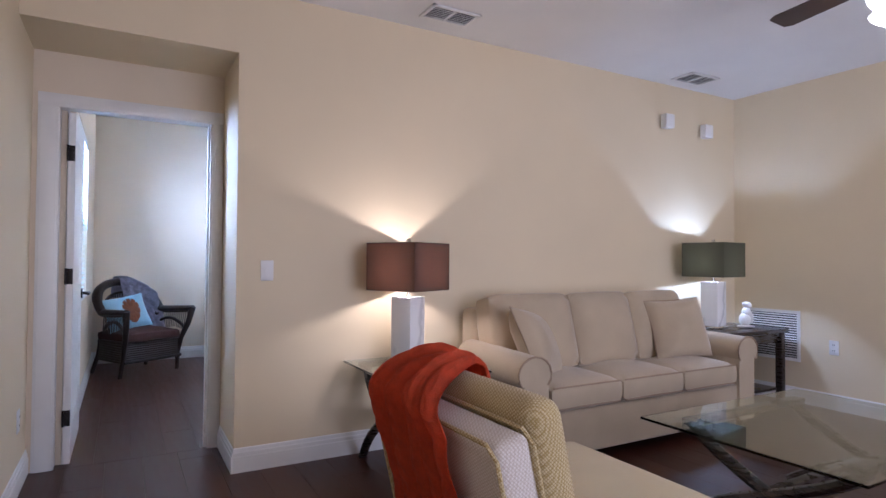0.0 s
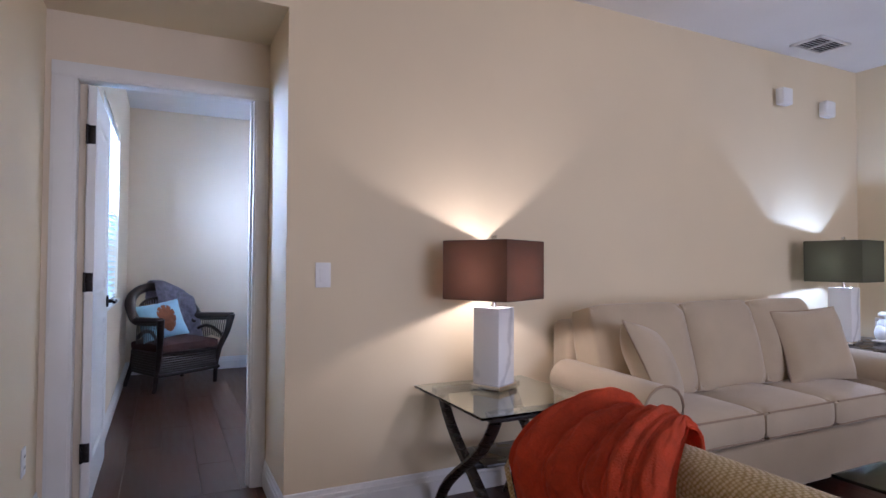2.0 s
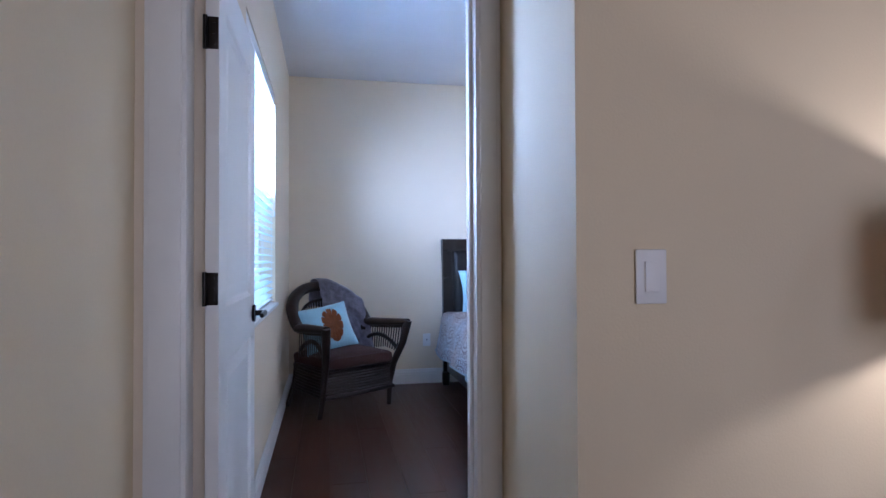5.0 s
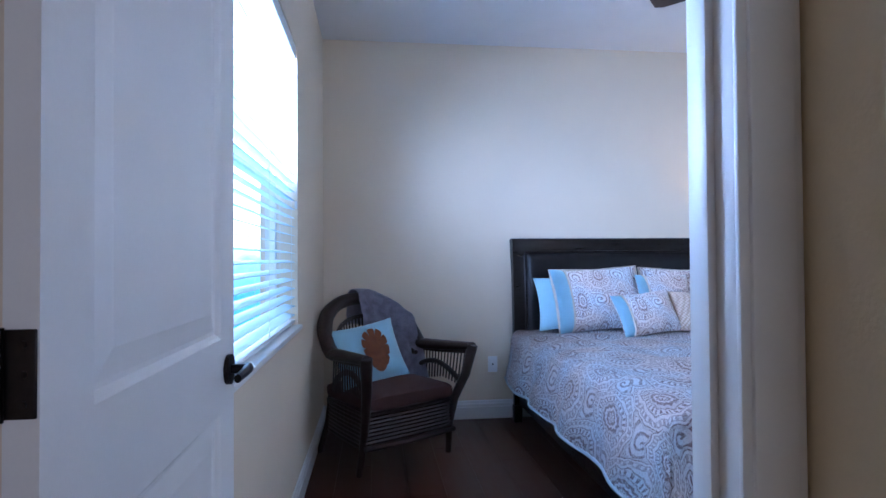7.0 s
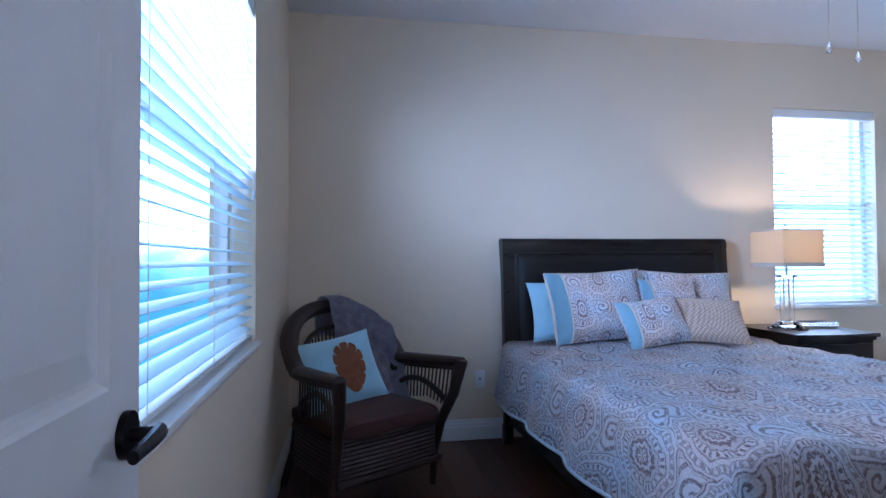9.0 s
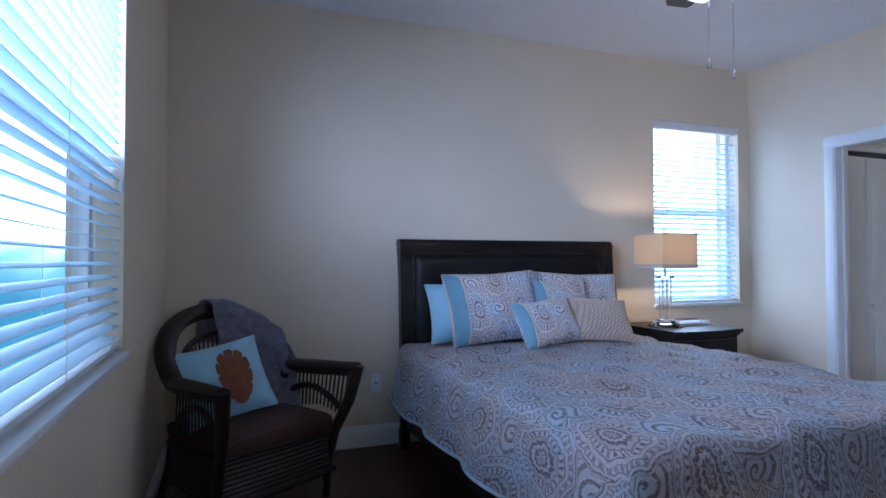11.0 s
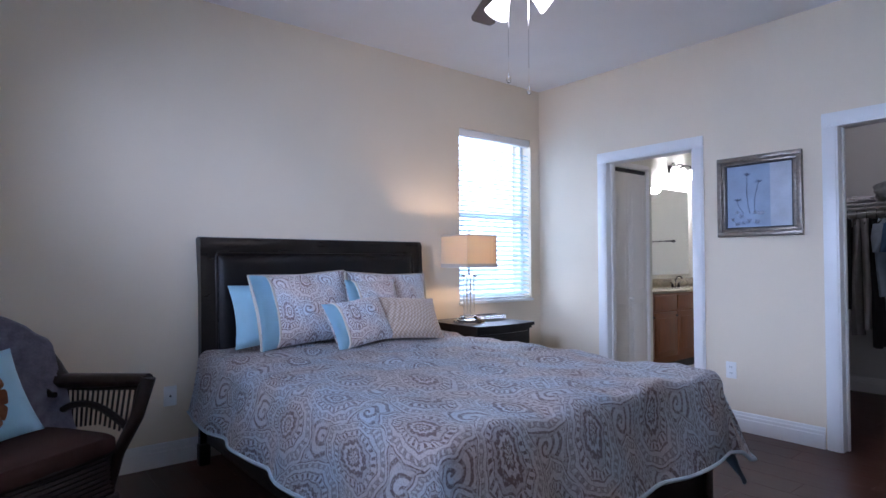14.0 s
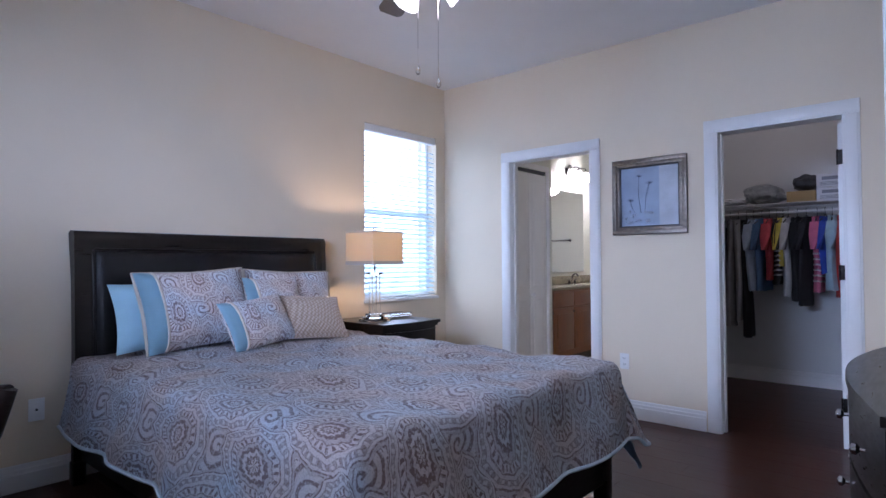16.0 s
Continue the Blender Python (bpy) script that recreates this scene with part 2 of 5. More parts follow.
WICKER = mat("dark_brown_rattan", (0.024, 0.011, 0.008), 0.40, vary=0.4, scale=30, grain=0.5, grain_scale=120)
SEATBROWN = mat("brown_seat_cloth", (0.055, 0.018, 0.014), 0.85, vary=0.25, scale=12, grain=0.4, grain_scale=300)
SOFA = mat("beige_microfibre", (0.47, 0.375, 0.25), 0.9, vary=0.12, scale=5, grain=0.3, grain_scale=350, sheen=0.4)
SEAM = mat("beige_piping", (0.34, 0.25, 0.17), 0.9, vary=0.15, scale=30)
CHAIRCLOTH = weave("cream_gold_lozenge_cloth", (0.62, 0.50, 0.28), (0.36, 0.25, 0.08), 0.0065)
CHAIRBACK = weave("pale_lozenge_cloth", (0.72, 0.66, 0.60), (0.56, 0.47, 0.38), 0.0065)
CHAIRSEAT = mat("cream_seat_cloth", (0.60, 0.47, 0.24), 0.9, vary=0.1, scale=6, grain=0.4, grain_scale=300, sheen=0.3)
KNIT = mat("red_orange_knit", (0.80, 0.105, 0.032), 0.95, vary=0.25, scale=25, grain=0.7, grain_scale=260)
SHADE_BROWN = shade_cloth("brown_shade_cloth", (0.075, 0.053, 0.045), (0.27, 0.18, 0.14), 0.45)
SHADE_GREEN = shade_cloth("olive_shade_cloth", (0.060, 0.058, 0.040), (0.20, 0.175, 0.115), 0.42)
SHADE_CREAM = shade_cloth("cream_shade_cloth", (0.80, 0.74, 0.65), (0.95, 0.80, 0.58), 0.72)
SLAT = shade_cloth("white_blind_slat", (0.82, 0.84, 0.86), (0.78, 0.90, 0.97), 0.70)
MARBLE = marble("white_marble")
CHROME = mat("polished_chrome", (0.75, 0.75, 0.76), 0.12, 1.0, vary=0.05)
BRONZE = mat("dark_bronze", (0.025, 0.020, 0.018), 0.35, 0.8, vary=0.3, scale=30)
PEWTER = mat("pewter_frame", (0.26, 0.22, 0.18), 0.35, 0.7, vary=0.4, scale=40)
GLASS = clear("table_glass", (0.86, 0.95, 0.91))
CRYSTAL = clear("crystal", (0.96, 0.98, 0.99), 0.02, 1.5)
PANE = clear("window_pane", (0.97, 0.99, 1.0), 0.0, 1.05)
MIRROR = mat("mirror_silver", (0.92, 0.93, 0.93), 0.02, 1.0, vary=0.0)
PLASTIC = mat("white_plastic", (0.80, 0.79, 0.77), 0.4, vary=0.04)
SLOT = mat("dark_slot", (0.03, 0.03, 0.03), 0.6)
PAISLEY = paisley("paisley_jacquard", 1.1)
PAISLEY_SMALL = paisley("paisley_jacquard_sham", 0.85)
BLUECLOTH = mat("pale_blue_satin", (0.36, 0.60, 0.72), 0.6, vary=0.1, scale=8, grain=0.2, grain_scale=300, sheen=0.3)
CREAMCLOTH = mat("cream_flange_cloth", (0.62, 0.56, 0.48), 0.85, vary=0.08, scale=12, grain=0.3, grain_scale=300)
LINING = mat("slate_blue_lining", (0.13, 0.19, 0.25), 0.7, vary=0.15)
TANWEAVE = weave("tan_basket_weave", (0.60, 0.50, 0.42), (0.36, 0.26, 0.20), 0.016)
FLEECE = mat("grey_lilac_fleece", (0.36, 0.33, 0.40), 0.95, vary=0.4, scale=22, grain=0.8, grain_scale=90, sheen=0.5)
CORAL = mat("rust_orange_print", (0.40, 0.14, 0.06), 0.85, vary=0.3, scale=30)
PLASTER = mat("white_plaster", (0.74, 0.71, 0.68), 0.6, vary=0.08, scale=20)
CABINET = mat("cherry_cabinet_wood", (0.22, 0.075, 0.022), 0.35, vary=0.3, scale=10, stretch=(5, 5, 0.7))
STONE = mat("speckled_granite", (0.42, 0.36, 0.25), 0.25, vary=0.6, scale=70, dark=(0.10, 0.09, 0.05))
HEM = mat("pale_corded_hem", (0.52, 0.60, 0.66), 0.8, vary=0.12, scale=30)
DOORPAINT = mat("off_white_bifold_paint", (0.80, 0.78, 0.73), 0.5, vary=0.05)
OPAL = glow("lit_opal_glass", (1.0, 0.96, 0.88), 7.0)
BLADE = mat("dark_walnut_blade", (0.05, 0.028, 0.02), 0.4, vary=0.4, scale=10)
WIRE = mat("white_coated_wire", (0.74, 0.74, 0.74), 0.4, vary=0.03)
CARD = mat("brown_cardboard", (0.42, 0.29, 0.13), 0.85, vary=0.12, scale=14)
PAPERBOX = mat("white_carton", (0.70, 0.70, 0.72), 0.7, vary=0.05)
BAG = mat("clear_grey_plastic_bag", (0.36, 0.38, 0.38), 0.3, vary=0.3, scale=25)
BLACKBAG = mat("black_plastic_bag", (0.03, 0.03, 0.035), 0.35, vary=0.5, scale=25)

# ---- mesh tools ----


def box(bm, x0, x1, y0, y1, z0, z1, bevel=0.0, seg=2, m=None):
    made = bmesh.ops.create_cube(bm, size=1.0)["verts"]
    for v in made:
        v.co = Vector(((x0 + x1) / 2 + v.co.x * (x1 - x0), (y0 + y1) / 2 + v.co.y * (y1 - y0), (z0 + z1) / 2 + v.co.z * (z1 - z0)))
        if m:
            v.co = m @ v.co
    if bevel:
        edges = list({e for v in made for e in v.link_edges})
        before = {f for v in made for f in v.link_faces}
        rounded = set(bmesh.ops.bevel(bm, geom=edges, offset=bevel, segments=seg, affect="EDGES", profile=0.5)["faces"])
        for f in before:
            if f.is_valid and f not in rounded:
                f.select = True
    return bm


def tube(bm, pts, radius, seg=8, flat=1.0):
    """A round or flattened bar along the points; radius a number or one per point."""
    pts = [Vector(p) for p in pts]
    rings = []
    for i, p in enumerate(pts):
        d = (pts[min(i + 1, len(pts) - 1)] - pts[max(i - 1, 0)]).normalized()
        side = d.cross(Vector((0, 0, 1)))
        side = side.normalized() if side.length > 1e-3 else Vector((1, 0, 0))
        up = side.cross(d).normalized()
        r = radius[i] if isinstance(radius, (list, tuple)) else radius
        rings.append([bm.verts.new(p + side * r * math.cos(a) + up * r * flat * math.sin(a)) for a in (2 * math.pi * k / seg for k in range(seg))])
    for a, c in zip(rings, rings[1:]):
        for k in range(seg):
            bm.faces.new((a[k], a[(k + 1) % seg], c[(k + 1) % seg], c[k]))
    bm.faces.new(rings[0][::-1]), bm.faces.new(rings[-1])
    return bm


def lathe(bm, profile, x=0, y=0, seg=20):
    rings = [[bm.verts.new((x + r * math.cos(2 * math.pi * k / seg), y + r * math.sin(2 * math.pi * k / seg), z)) for k in range(seg)] for r, z in profile]
    for a, c in zip(rings, rings[1:]):
        for k in range(seg):
            bm.faces.new((a[k], a[(k + 1) % seg], c[(k + 1) % seg], c[k]))
    bm.faces.new(rings[0][::-1]), bm.faces.new(rings[-1])
    return bm


def sheet(bm, fn, nu, nv, size=None):
    """A grid surface: fn(u, v) with u and v from 0 to 1; size in metres lays cloth coordinates on it."""
    lay_uv = (bm.loops.layers.uv.get("UVMap") or bm.loops.layers.uv.new("UVMap")) if size else None
    g = [[bm.verts.new(fn(i / nu, j / nv)) for j in range(nv + 1)] for i in range(nu + 1)]
    for i in range(nu):
        for j in range(nv):
            f = bm.faces.new((g[i][j], g[i + 1][j], g[i + 1][j + 1], g[i][j + 1]))
            if size:
                for k, (a, c) in zip(f.loops, ((i, j), (i + 1, j), (i + 1, j + 1), (i, j + 1))):
                    k[lay_uv].uv = (a / nu * size[0], c / nv * size[1])
    return bm


def extrude_profile(bm, profile, a, c, axis="x"):
    """A bar with the closed profile (depth, height) from a to c along the axis."""
    def at(s, p):
        return (s, p[0], p[1]) if axis == "x" else (p[0], s, p[1])
    r0 = [bm.verts.new(at(a, p)) for p in profile]
    r1 = [bm.verts.new(at(c, p)) for p in profile]
    k = len(profile)
    for i in range(k):
        bm.faces.new((r0[i], r0[(i + 1) % k], r1[(i + 1) % k], r1[i]))
    bm.faces.new(r0[::-1]), bm.faces.new(r1)
    return bm


def finish(name, bm, material, smooth=True, sharp=40):
    bmesh.ops.recalc_face_normals(bm, faces=bm.faces)
    for f in bm.faces:
        f.smooth = smooth and not f.select
        f.select = False
    me = bpy.data.meshes.new(name)
    bm.to_mesh(me)
    bm.free()
    me.materials.append(material)
    if smooth:
        me.set_sharp_from_angle(angle=radians(sharp))
    return me


def part(name, bm, material, parent, label="", smooth=True, sharp=40):
    ob = new(name, finish(name, bm, material, smooth, sharp))
    ob.parent = parent
    return tagged(ob, label)


def thing(name, label, category, m=None, group="", kind=""):
    ob = new(name)
    ob.empty_display_size = 0.1
    ob.matrix_basis = m or Matrix()
    return tagged(ob, label, category, group, kind)


def solid(name, bm, material, label, category="", kind="structure", m=None, group="", smooth=True):
    ob = new(name, finish(name, bm, material, smooth))
    if m:
        ob.matrix_basis = m
    return tagged(ob, label, category, group, kind)


def B():
    return bmesh.new()


def wobble(p, scale, amount):
    return noise.noise(Vector(p) * scale) * amount


# ---- rooms ----
XW, XE, YS, YN, ZC = 0.23, 4.73, 3.90, 7.47, 2.80      # bedroom inside faces
LX, LE, LS, LN, LZ = 0.07, 5.53, -3.0, 3.30, 2.72     # living room inside faces
RX, RY, SOFFIT = 1.075, 3.82, 2.35                    # door recess
DX0, DX1, DH = 0.20, 0.995, 2.04                      # bedroom doorway

solid("wall_living_west", box(B(), LX - 0.15, LX, LS, RY, 0, LZ), WALL, "cream painted wall beside the bedroom doorway", "wall")
solid("wall_living_north", box(B(), RX, LE + 0.15, LN, LN + 0.12, 0, LZ), WALL, "cream painted wall behind the sofa", "wall")
solid("wall_recess_side", box(B(), RX, RX + 0.12, LN + 0.12, RY, 0, LZ), WALL, "cream painted return of the door recess", "wall")
solid("wall_recess_soffit", box(B(), LX, RX, LN, RY, SOFFIT, LZ), WALL, "cream lowered soffit over the door recess", "wall")
bm = box(B(), LX, DX0 - 0.02, RY, YS, 0, ZC)
box(bm, DX1 + 0.02, XE, RY, YS, 0, ZC)
box(bm, DX0 - 0.02, DX1 + 0.02, RY, YS, DH + 0.02, ZC)
solid("wall_bedroom_south", bm, WALL_BED, "cream wall with the bedroom doorway", "wall")
solid("wall_living_east", box(B(), LE, LE + 0.15, LS, LN, 0, LZ), WALL, "cream wall with a return air grille", "wall")
# unseen south wall; its opening is added to make room for the daylight lamp
bm = box(B(), LX - 0.15, 1.1, LS - 0.15, LS, 0, LZ)
box(bm, 4.7, LE + 0.15, LS - 0.15, LS, 0, LZ)
box(bm, 1.1, 4.7, LS - 0.15, LS, 2.3, LZ)
solid("wall_living_south", bm, WALL, "cream unseen wall with a wide opening added for daylight", "wall")
solid("ceiling_living", box(B(), LX - 0.15, LE + 0.15, LS - 0.15, LN + 0.12, LZ, LZ + 0.1), CEIL, "white painted living room ceiling", "ceiling")
solid("ceiling_bedroom", box(B(), XW - 0.2, 8.6, RY, 8.2, ZC, ZC + 0.1), CEIL, "white textured bedroom ceiling", "ceiling")
W1 = (4.72, 6.10, 0.875, 2.24)
bm = box(B(), XW - 0.18, XW, YS, W1[0], 0, ZC)
box(bm, XW - 0.18, XW, W1[1], YN + 0.18, 0, ZC)
box(bm, XW - 0.18, XW, W1[0], W1[1], 0, W1[2])
box(bm, XW - 0.18, XW, W1[0], W1[1], W1[3], ZC)
solid("wall_bedroom_west", bm, WALL_BED, "pale cream bedroom wall with a wide window", "wall")
W2 = (3.725, 4.607, 0.845, 2.32)
bm = box(B(), XW, W2[0], YN, YN + 0.18, 0, ZC)
box(bm, W2[1], XE, YN, YN + 0.18, 0, ZC)
box(bm, W2[0], W2[1], YN, YN + 0.18, 0, W2[2])
box(bm, W2[0], W2[1], YN, YN + 0.18, W2[3], ZC)
solid("wall_bedroom_north", bm, WALL_BED, "pale cream wall behind the bed", "wall")
BY0, BY1, CY0, CY1, DT = 5.967, 6.718, 4.335, 5.028, 2.02
bm = box(B(), XE, XE + 0.12, YS, CY0 - 0.02, 0, ZC)
box(bm, XE, XE + 0.12, CY1 + 0.02, BY0 - 0.02, 0, ZC)
box(bm, XE, XE + 0.12, BY1 + 0.02, 8.1, 0, ZC)
box(bm, XE, XE + 0.12, CY0 - 0.02, CY1 + 0.02, DT + 0.02, ZC)
box(bm, XE, XE + 0.12, BY0 - 0.02, BY1 + 0.02, DT + 0.02, ZC)
solid("wall_bedroom_east", bm, WALL_BED, "pale cream wall with closet and bathroom doorways", "wall")
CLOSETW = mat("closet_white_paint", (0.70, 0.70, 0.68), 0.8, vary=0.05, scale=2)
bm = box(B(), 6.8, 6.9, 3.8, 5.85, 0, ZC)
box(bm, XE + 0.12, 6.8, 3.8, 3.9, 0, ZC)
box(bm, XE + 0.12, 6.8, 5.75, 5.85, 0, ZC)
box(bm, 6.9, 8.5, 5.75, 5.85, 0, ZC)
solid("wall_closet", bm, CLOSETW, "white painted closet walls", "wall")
bm = box(B(), XE + 0.12, 5.56, 6.80, 6.88, 2.03, ZC)
box(bm, XE + 0.12, 4.88, 6.80, 6.88, 0, 2.03)
box(bm, 5.46, 5.56, 6.80, 6.88, 0, 2.03)
box(bm, XE + 0.12, 8.6, 7.62, 7.72, 0, ZC)
box(bm, 8.5, 8.6, 5.85, 7.62, 0, ZC)
solid("wall_bathroom", bm, mat("pale_sage_bath_paint", (0.70, 0.70, 0.60), 0.75, vary=0.05, scale=1.5, grain=0.12, grain_scale=160), "pale bathroom walls", "wall")
solid("ground", box(B(), -300, 300, -300, 300, -0.6, -0.5), mat("lawn_ground", (0.10, 0.13, 0.06), 0.9, vary=0.4, scale=0.4), "lawn outside the house", "ground")
floor = solid("floor", box(B(), LX - 0.1, 8.6, LS - 0.15, 8.1, -0.12, -0.012), SUBFLOOR, "dark red-brown wood plank floor", "floor")

# white baseboards with a stepped top


def baseboard(name, a, c, at, axis, side):
    """side: the way (+1 or -1) in which the board stands off the wall."""
    pr = [(0.001, 0.0), (0.016, 0.0), (0.016, 0.085), (0.012, 0.09), (0.012, 0.108), (0.008, 0.113), (0.006, 0.13), (0.001, 0.135)]
    solid(name, extrude_profile(B(), [(at + side * d, z) for d, z in pr], a, c, axis), TRIM, "white moulded baseboard", "baseboard", smooth=False)


baseboard("baseboard_north", RX, LE, LN, "x", -1)
baseboard("baseboard_west", LS, RY, LX, "y", 1)
baseboard("baseboard_recess", LN - 0.016, RY, RX, "y", -1)
baseboard("baseboard_east", LS, LN, LE, "y", -1)
baseboard("baseboard_bed_north", XW, XE, YN, "x", -1)
baseboard("baseboard_bed_west", YS, YN, XW, "y", 1)
baseboard("baseboard_bed_east", 5.125, 5.885, XE, "y", -1)
baseboard("baseboard_bed_far", 6.805, YN, XE, "y", -1)
baseboard("baseboard_bed_south", 1.09, XE, YS, "x", 1)
baseboard("baseboard_closet", 4.0, 5.75, 6.8, "y", -1)


def casing(name, axis, a, c, at, h, side, w=0.088, wl=None):
    """Moulded door casing of two legs and a head, on the face 'at' of a wall."""
    root = thing(name, "white moulded door casing", "door casing", kind="structure")
    wl = wl or w

    def board(nm, s0, s1, z0, z1):
        bm = B()
        for d, i in ((0.010, 0.0), (0.015, 0.012), (0.011, 0.03)):
            lo, hi = sorted((at + side * 0.001, at + side * d))
            q = (s0 + i, s1 - i) if s1 - s0 < 0.2 else (s0, s1)
            zz = (z0, z1) if s1 - s0 < 0.2 else (z0 + i, z1 - i)
            if axis == "x":
                box(bm, *q, lo, hi, *zz, 0.003)
            else:
                box(bm, lo, hi, *q, *zz, 0.003)
        part(nm, bm, TRIM, root)
    board("casing_leg", a - wl, a, 0, h)
    board("casing_leg", c, c + w, 0, h)
    board("casing_head", a - wl, c + w, h, h + w)
    return root


casing("casing_bedroom", "x", DX0, DX1, RY, DH, -1, 0.076, 0.105)
casing("casing_bedroom_inside", "x", DX0 + 0.04, DX1, YS, DH, 1)
casing("casing_bath", "y", BY0, BY1, XE, DT, -1)
casing("casing_closet", "y", CY0, CY1, XE, DT, -1)


def jamb(name, axis, a, c, w0, w1, h):
    root = thing(name, "white painted door jamb lining", "door jamb", kind="structure")
    for nm, s0, s1, z0, z1 in (("jamb_side", a - 0.019, a, 0, h), ("jamb_side", c, c + 0.019, 0, h), ("jamb_head", a, c, h, h + 0.019)):
        bm = B()
        box(bm, *((s0, s1, w0, w1) if axis == "x" else (w0, w1, s0, s1)), z0, z1, 0.002)
        mid = w0 + 0.6 * (w1 - w0)
        if nm == "jamb_side" and s0 > (a + c) / 2:
            box(bm, *((s0 - 0.011, s0, mid - 0.018, mid + 0.018) if axis == "x" else (mid - 0.018, mid + 0.018, s0 - 0.011, s0)), z0, z1, 0.002)
        part(nm, bm, TRIM, root)


jamb("jamb_bedroom", "x", DX0, DX1, RY - 0.004, YS + 0.004, DH)
jamb("jamb_bath", "y", BY0, BY1, XE - 0.004, XE + 0.125, DT)
jamb("jamb_closet", "y", CY0, CY1, XE - 0.004, XE + 0.125, DT)


def panel_door(name, label, w, h, m, handle=True, hinges=True):
    """A two-panel door: local x along its width from the hinge, y through it, z up."""
    root = thing(name, label, "door", m, kind="structure")
    x0, x1 = 0.112, w - 0.112
    sunk = ((0.20, 0.86), (1.02, h - 0.13))
    bm = B()
    for a in ((0, x0, 0.01, h), (x1, w, 0.01, h), (x0, x1, 0.01, sunk[0][0]), (x0, x1, sunk[0][1], sunk[1][0]), (x0, x1, sunk[1][1], h)):
        box(bm, a[0], a[1], -0.0175, 0.0175, a[2], a[3])
    part("door_leaf", bm, TRIM, root, smooth=False)
    for z0, z1 in sunk:
        bm = B()
        for s in (-1, 1):
            rings = []
            for inset, depth in ((0, 0.0), (0.006, 0.004), (0.012, 0.0105), (0.020, 0.0115), (0.056, 0.005), (0.060, 0.004)):
                y = s * (0.0175 - depth)
                rings.append([bm.verts.new(p) for p in ((x0 + inset, y, z0 + inset), (x1 - inset, y, z0 + inset), (x1 - inset, y, z1 - inset), (x0 + inset, y, z1 - inset))])
            for a, c in zip(rings, rings[1:]):
                for k in range(4):
                    bm.faces.new((a[k], a[(k + 1) % 4], c[(k + 1) % 4], c[k]))
            bm.faces.new(rings[-1])
        part("door_panel", bm, TRIM, root, smooth=False)
    if handle:
        for s in (-1, 1):
            bm = B()
            y = s * 0.0175
            tube(bm, [(w - 0.06, y, 0.945), (w - 0.06, y + s * 0.010, 0.945)], 0.034, 20)
            tube(bm, [(w - 0.06, y + s * 0.010, 0.945), (w - 0.06, y + s * 0.045, 0.945)], 0.011, 12)
            tube(bm, [(w - 0.05, y + s * 0.045, 0.945), (w - 0.10, y + s * 0.050, 0.947), (w - 0.16, y + s * 0.046, 0.943)], [0.011, 0.010, 0.008], 10, 1.2)
            part("door_handle", bm, BRONZE, root, "dark bronze lever handle")
    if hinges:
        for z in (0.27, 1.08, 1.79):
            bm = box(B(), -0.004, 0.0, -0.016, 0.0165, z - 0.045, z + 0.045, 0.0015)
            tube(bm, [(-0.006, 0.019, z - 0.047), (-0.006, 0.019, z + 0.047)], 0.006, 10)
            for k in (-0.03, 0, 0.03):
                tube(bm, [(-0.004, -0.004, z + k), (-0.006, -0.004, z + k)], 0.004, 8)
            part("hinge", bm, BRONZE, root, "dark bronze hinge")
    return root


panel_door("door_1", "white two-panel bedroom door standing wide open", 0.79, 2.025, pose(0.256, 3.862, 0, 0, 0, 90))
panel_door("door_2", "white closet door swung open into the closet", 0.68, 2.0, pose(XE + 0.125, CY0 + 0.022, 0, 0, 0, 2), handle=False)

# bifold bathroom closet door
bif = thing("bifold_door", "off-white bifold closet door with small knob", "door", pose(4.885, 6.80, 0), kind="structure")
for i in range(2):
    part("bifold_leaf", box(B(), i * 0.287, i * 0.287 + 0.283, 0, 0.03, 0.02, 1.985, 0.003), DOORPAINT, bif)
    for z0, z1 in ((0.15, 0.80), (0.93, 1.87)):
        part("bifold_panel", box(B(), i * 0.287 + 0.055, i * 0.287 + 0.228, -0.005, 0, z0, z1, 0.004), DOORPAINT, bif)
part("track", box(B(), 0, 0.57, 0.002, 0.028, 1.995, 2.025), SLOT, bif, "dark overhead track")
knob = part("door_knob", lathe(B(), [(0.008, 0), (0.008, 0.02), (0.018, 0.028), (0.018, 0.036), (0.008, 0.04)], 0.30, 0, 14), TRIM, bif)
knob.matrix_basis = pose(0, 0, 0.85, 90, 0, 0)
casing("casing_bifold", "x", 4.885, 5.46, 6.80, 2.03, -1, 0.05, 0.03)

# ---- windows with blinds ----


def window(name, label, w, z0, z1, m):
    """Local x along the wall, y outwards from the room face, z up."""
    root = thing(name, label, "window", m, kind="structure")
    h = z1 - z0
    for nm, a in (("window_frame", (0.0, 0.035, 0.10, 0.15, z0, z1)), ("window_frame", (w - 0.035, w, 0.10, 0.15, z0, z1)),
                  ("window_frame", (0.035, w - 0.035, 0.10, 0.15, z1 - 0.035, z1)), ("window_frame", (0.035, w - 0.035, 0.10, 0.15, z0, z0 + 0.04)),
                  ("meeting_rail", (0.035, w - 0.035, 0.098, 0.15, z0 + h * 0.49, z0 + h * 0.49 + 0.05))):
        part(nm, box(B(), *a, 0.004), TRIM, root)
    for a, c in ((z0 + 0.04, z0 + h * 0.49), (z0 + h * 0.49 + 0.05, z1 - 0.035)):
        p = part("pane", box(B(), 0.036, w - 0.036, 0.128, 0.132, a, c), PANE, root)
        p.visible_shadow = False
    part("window_sill", box(B(), -0.012, w + 0.012, -0.022, 0.10, z0 - 0.022, z0 + 0.001, 0.006), TRIM, root, "white marble-like sill")
    return root


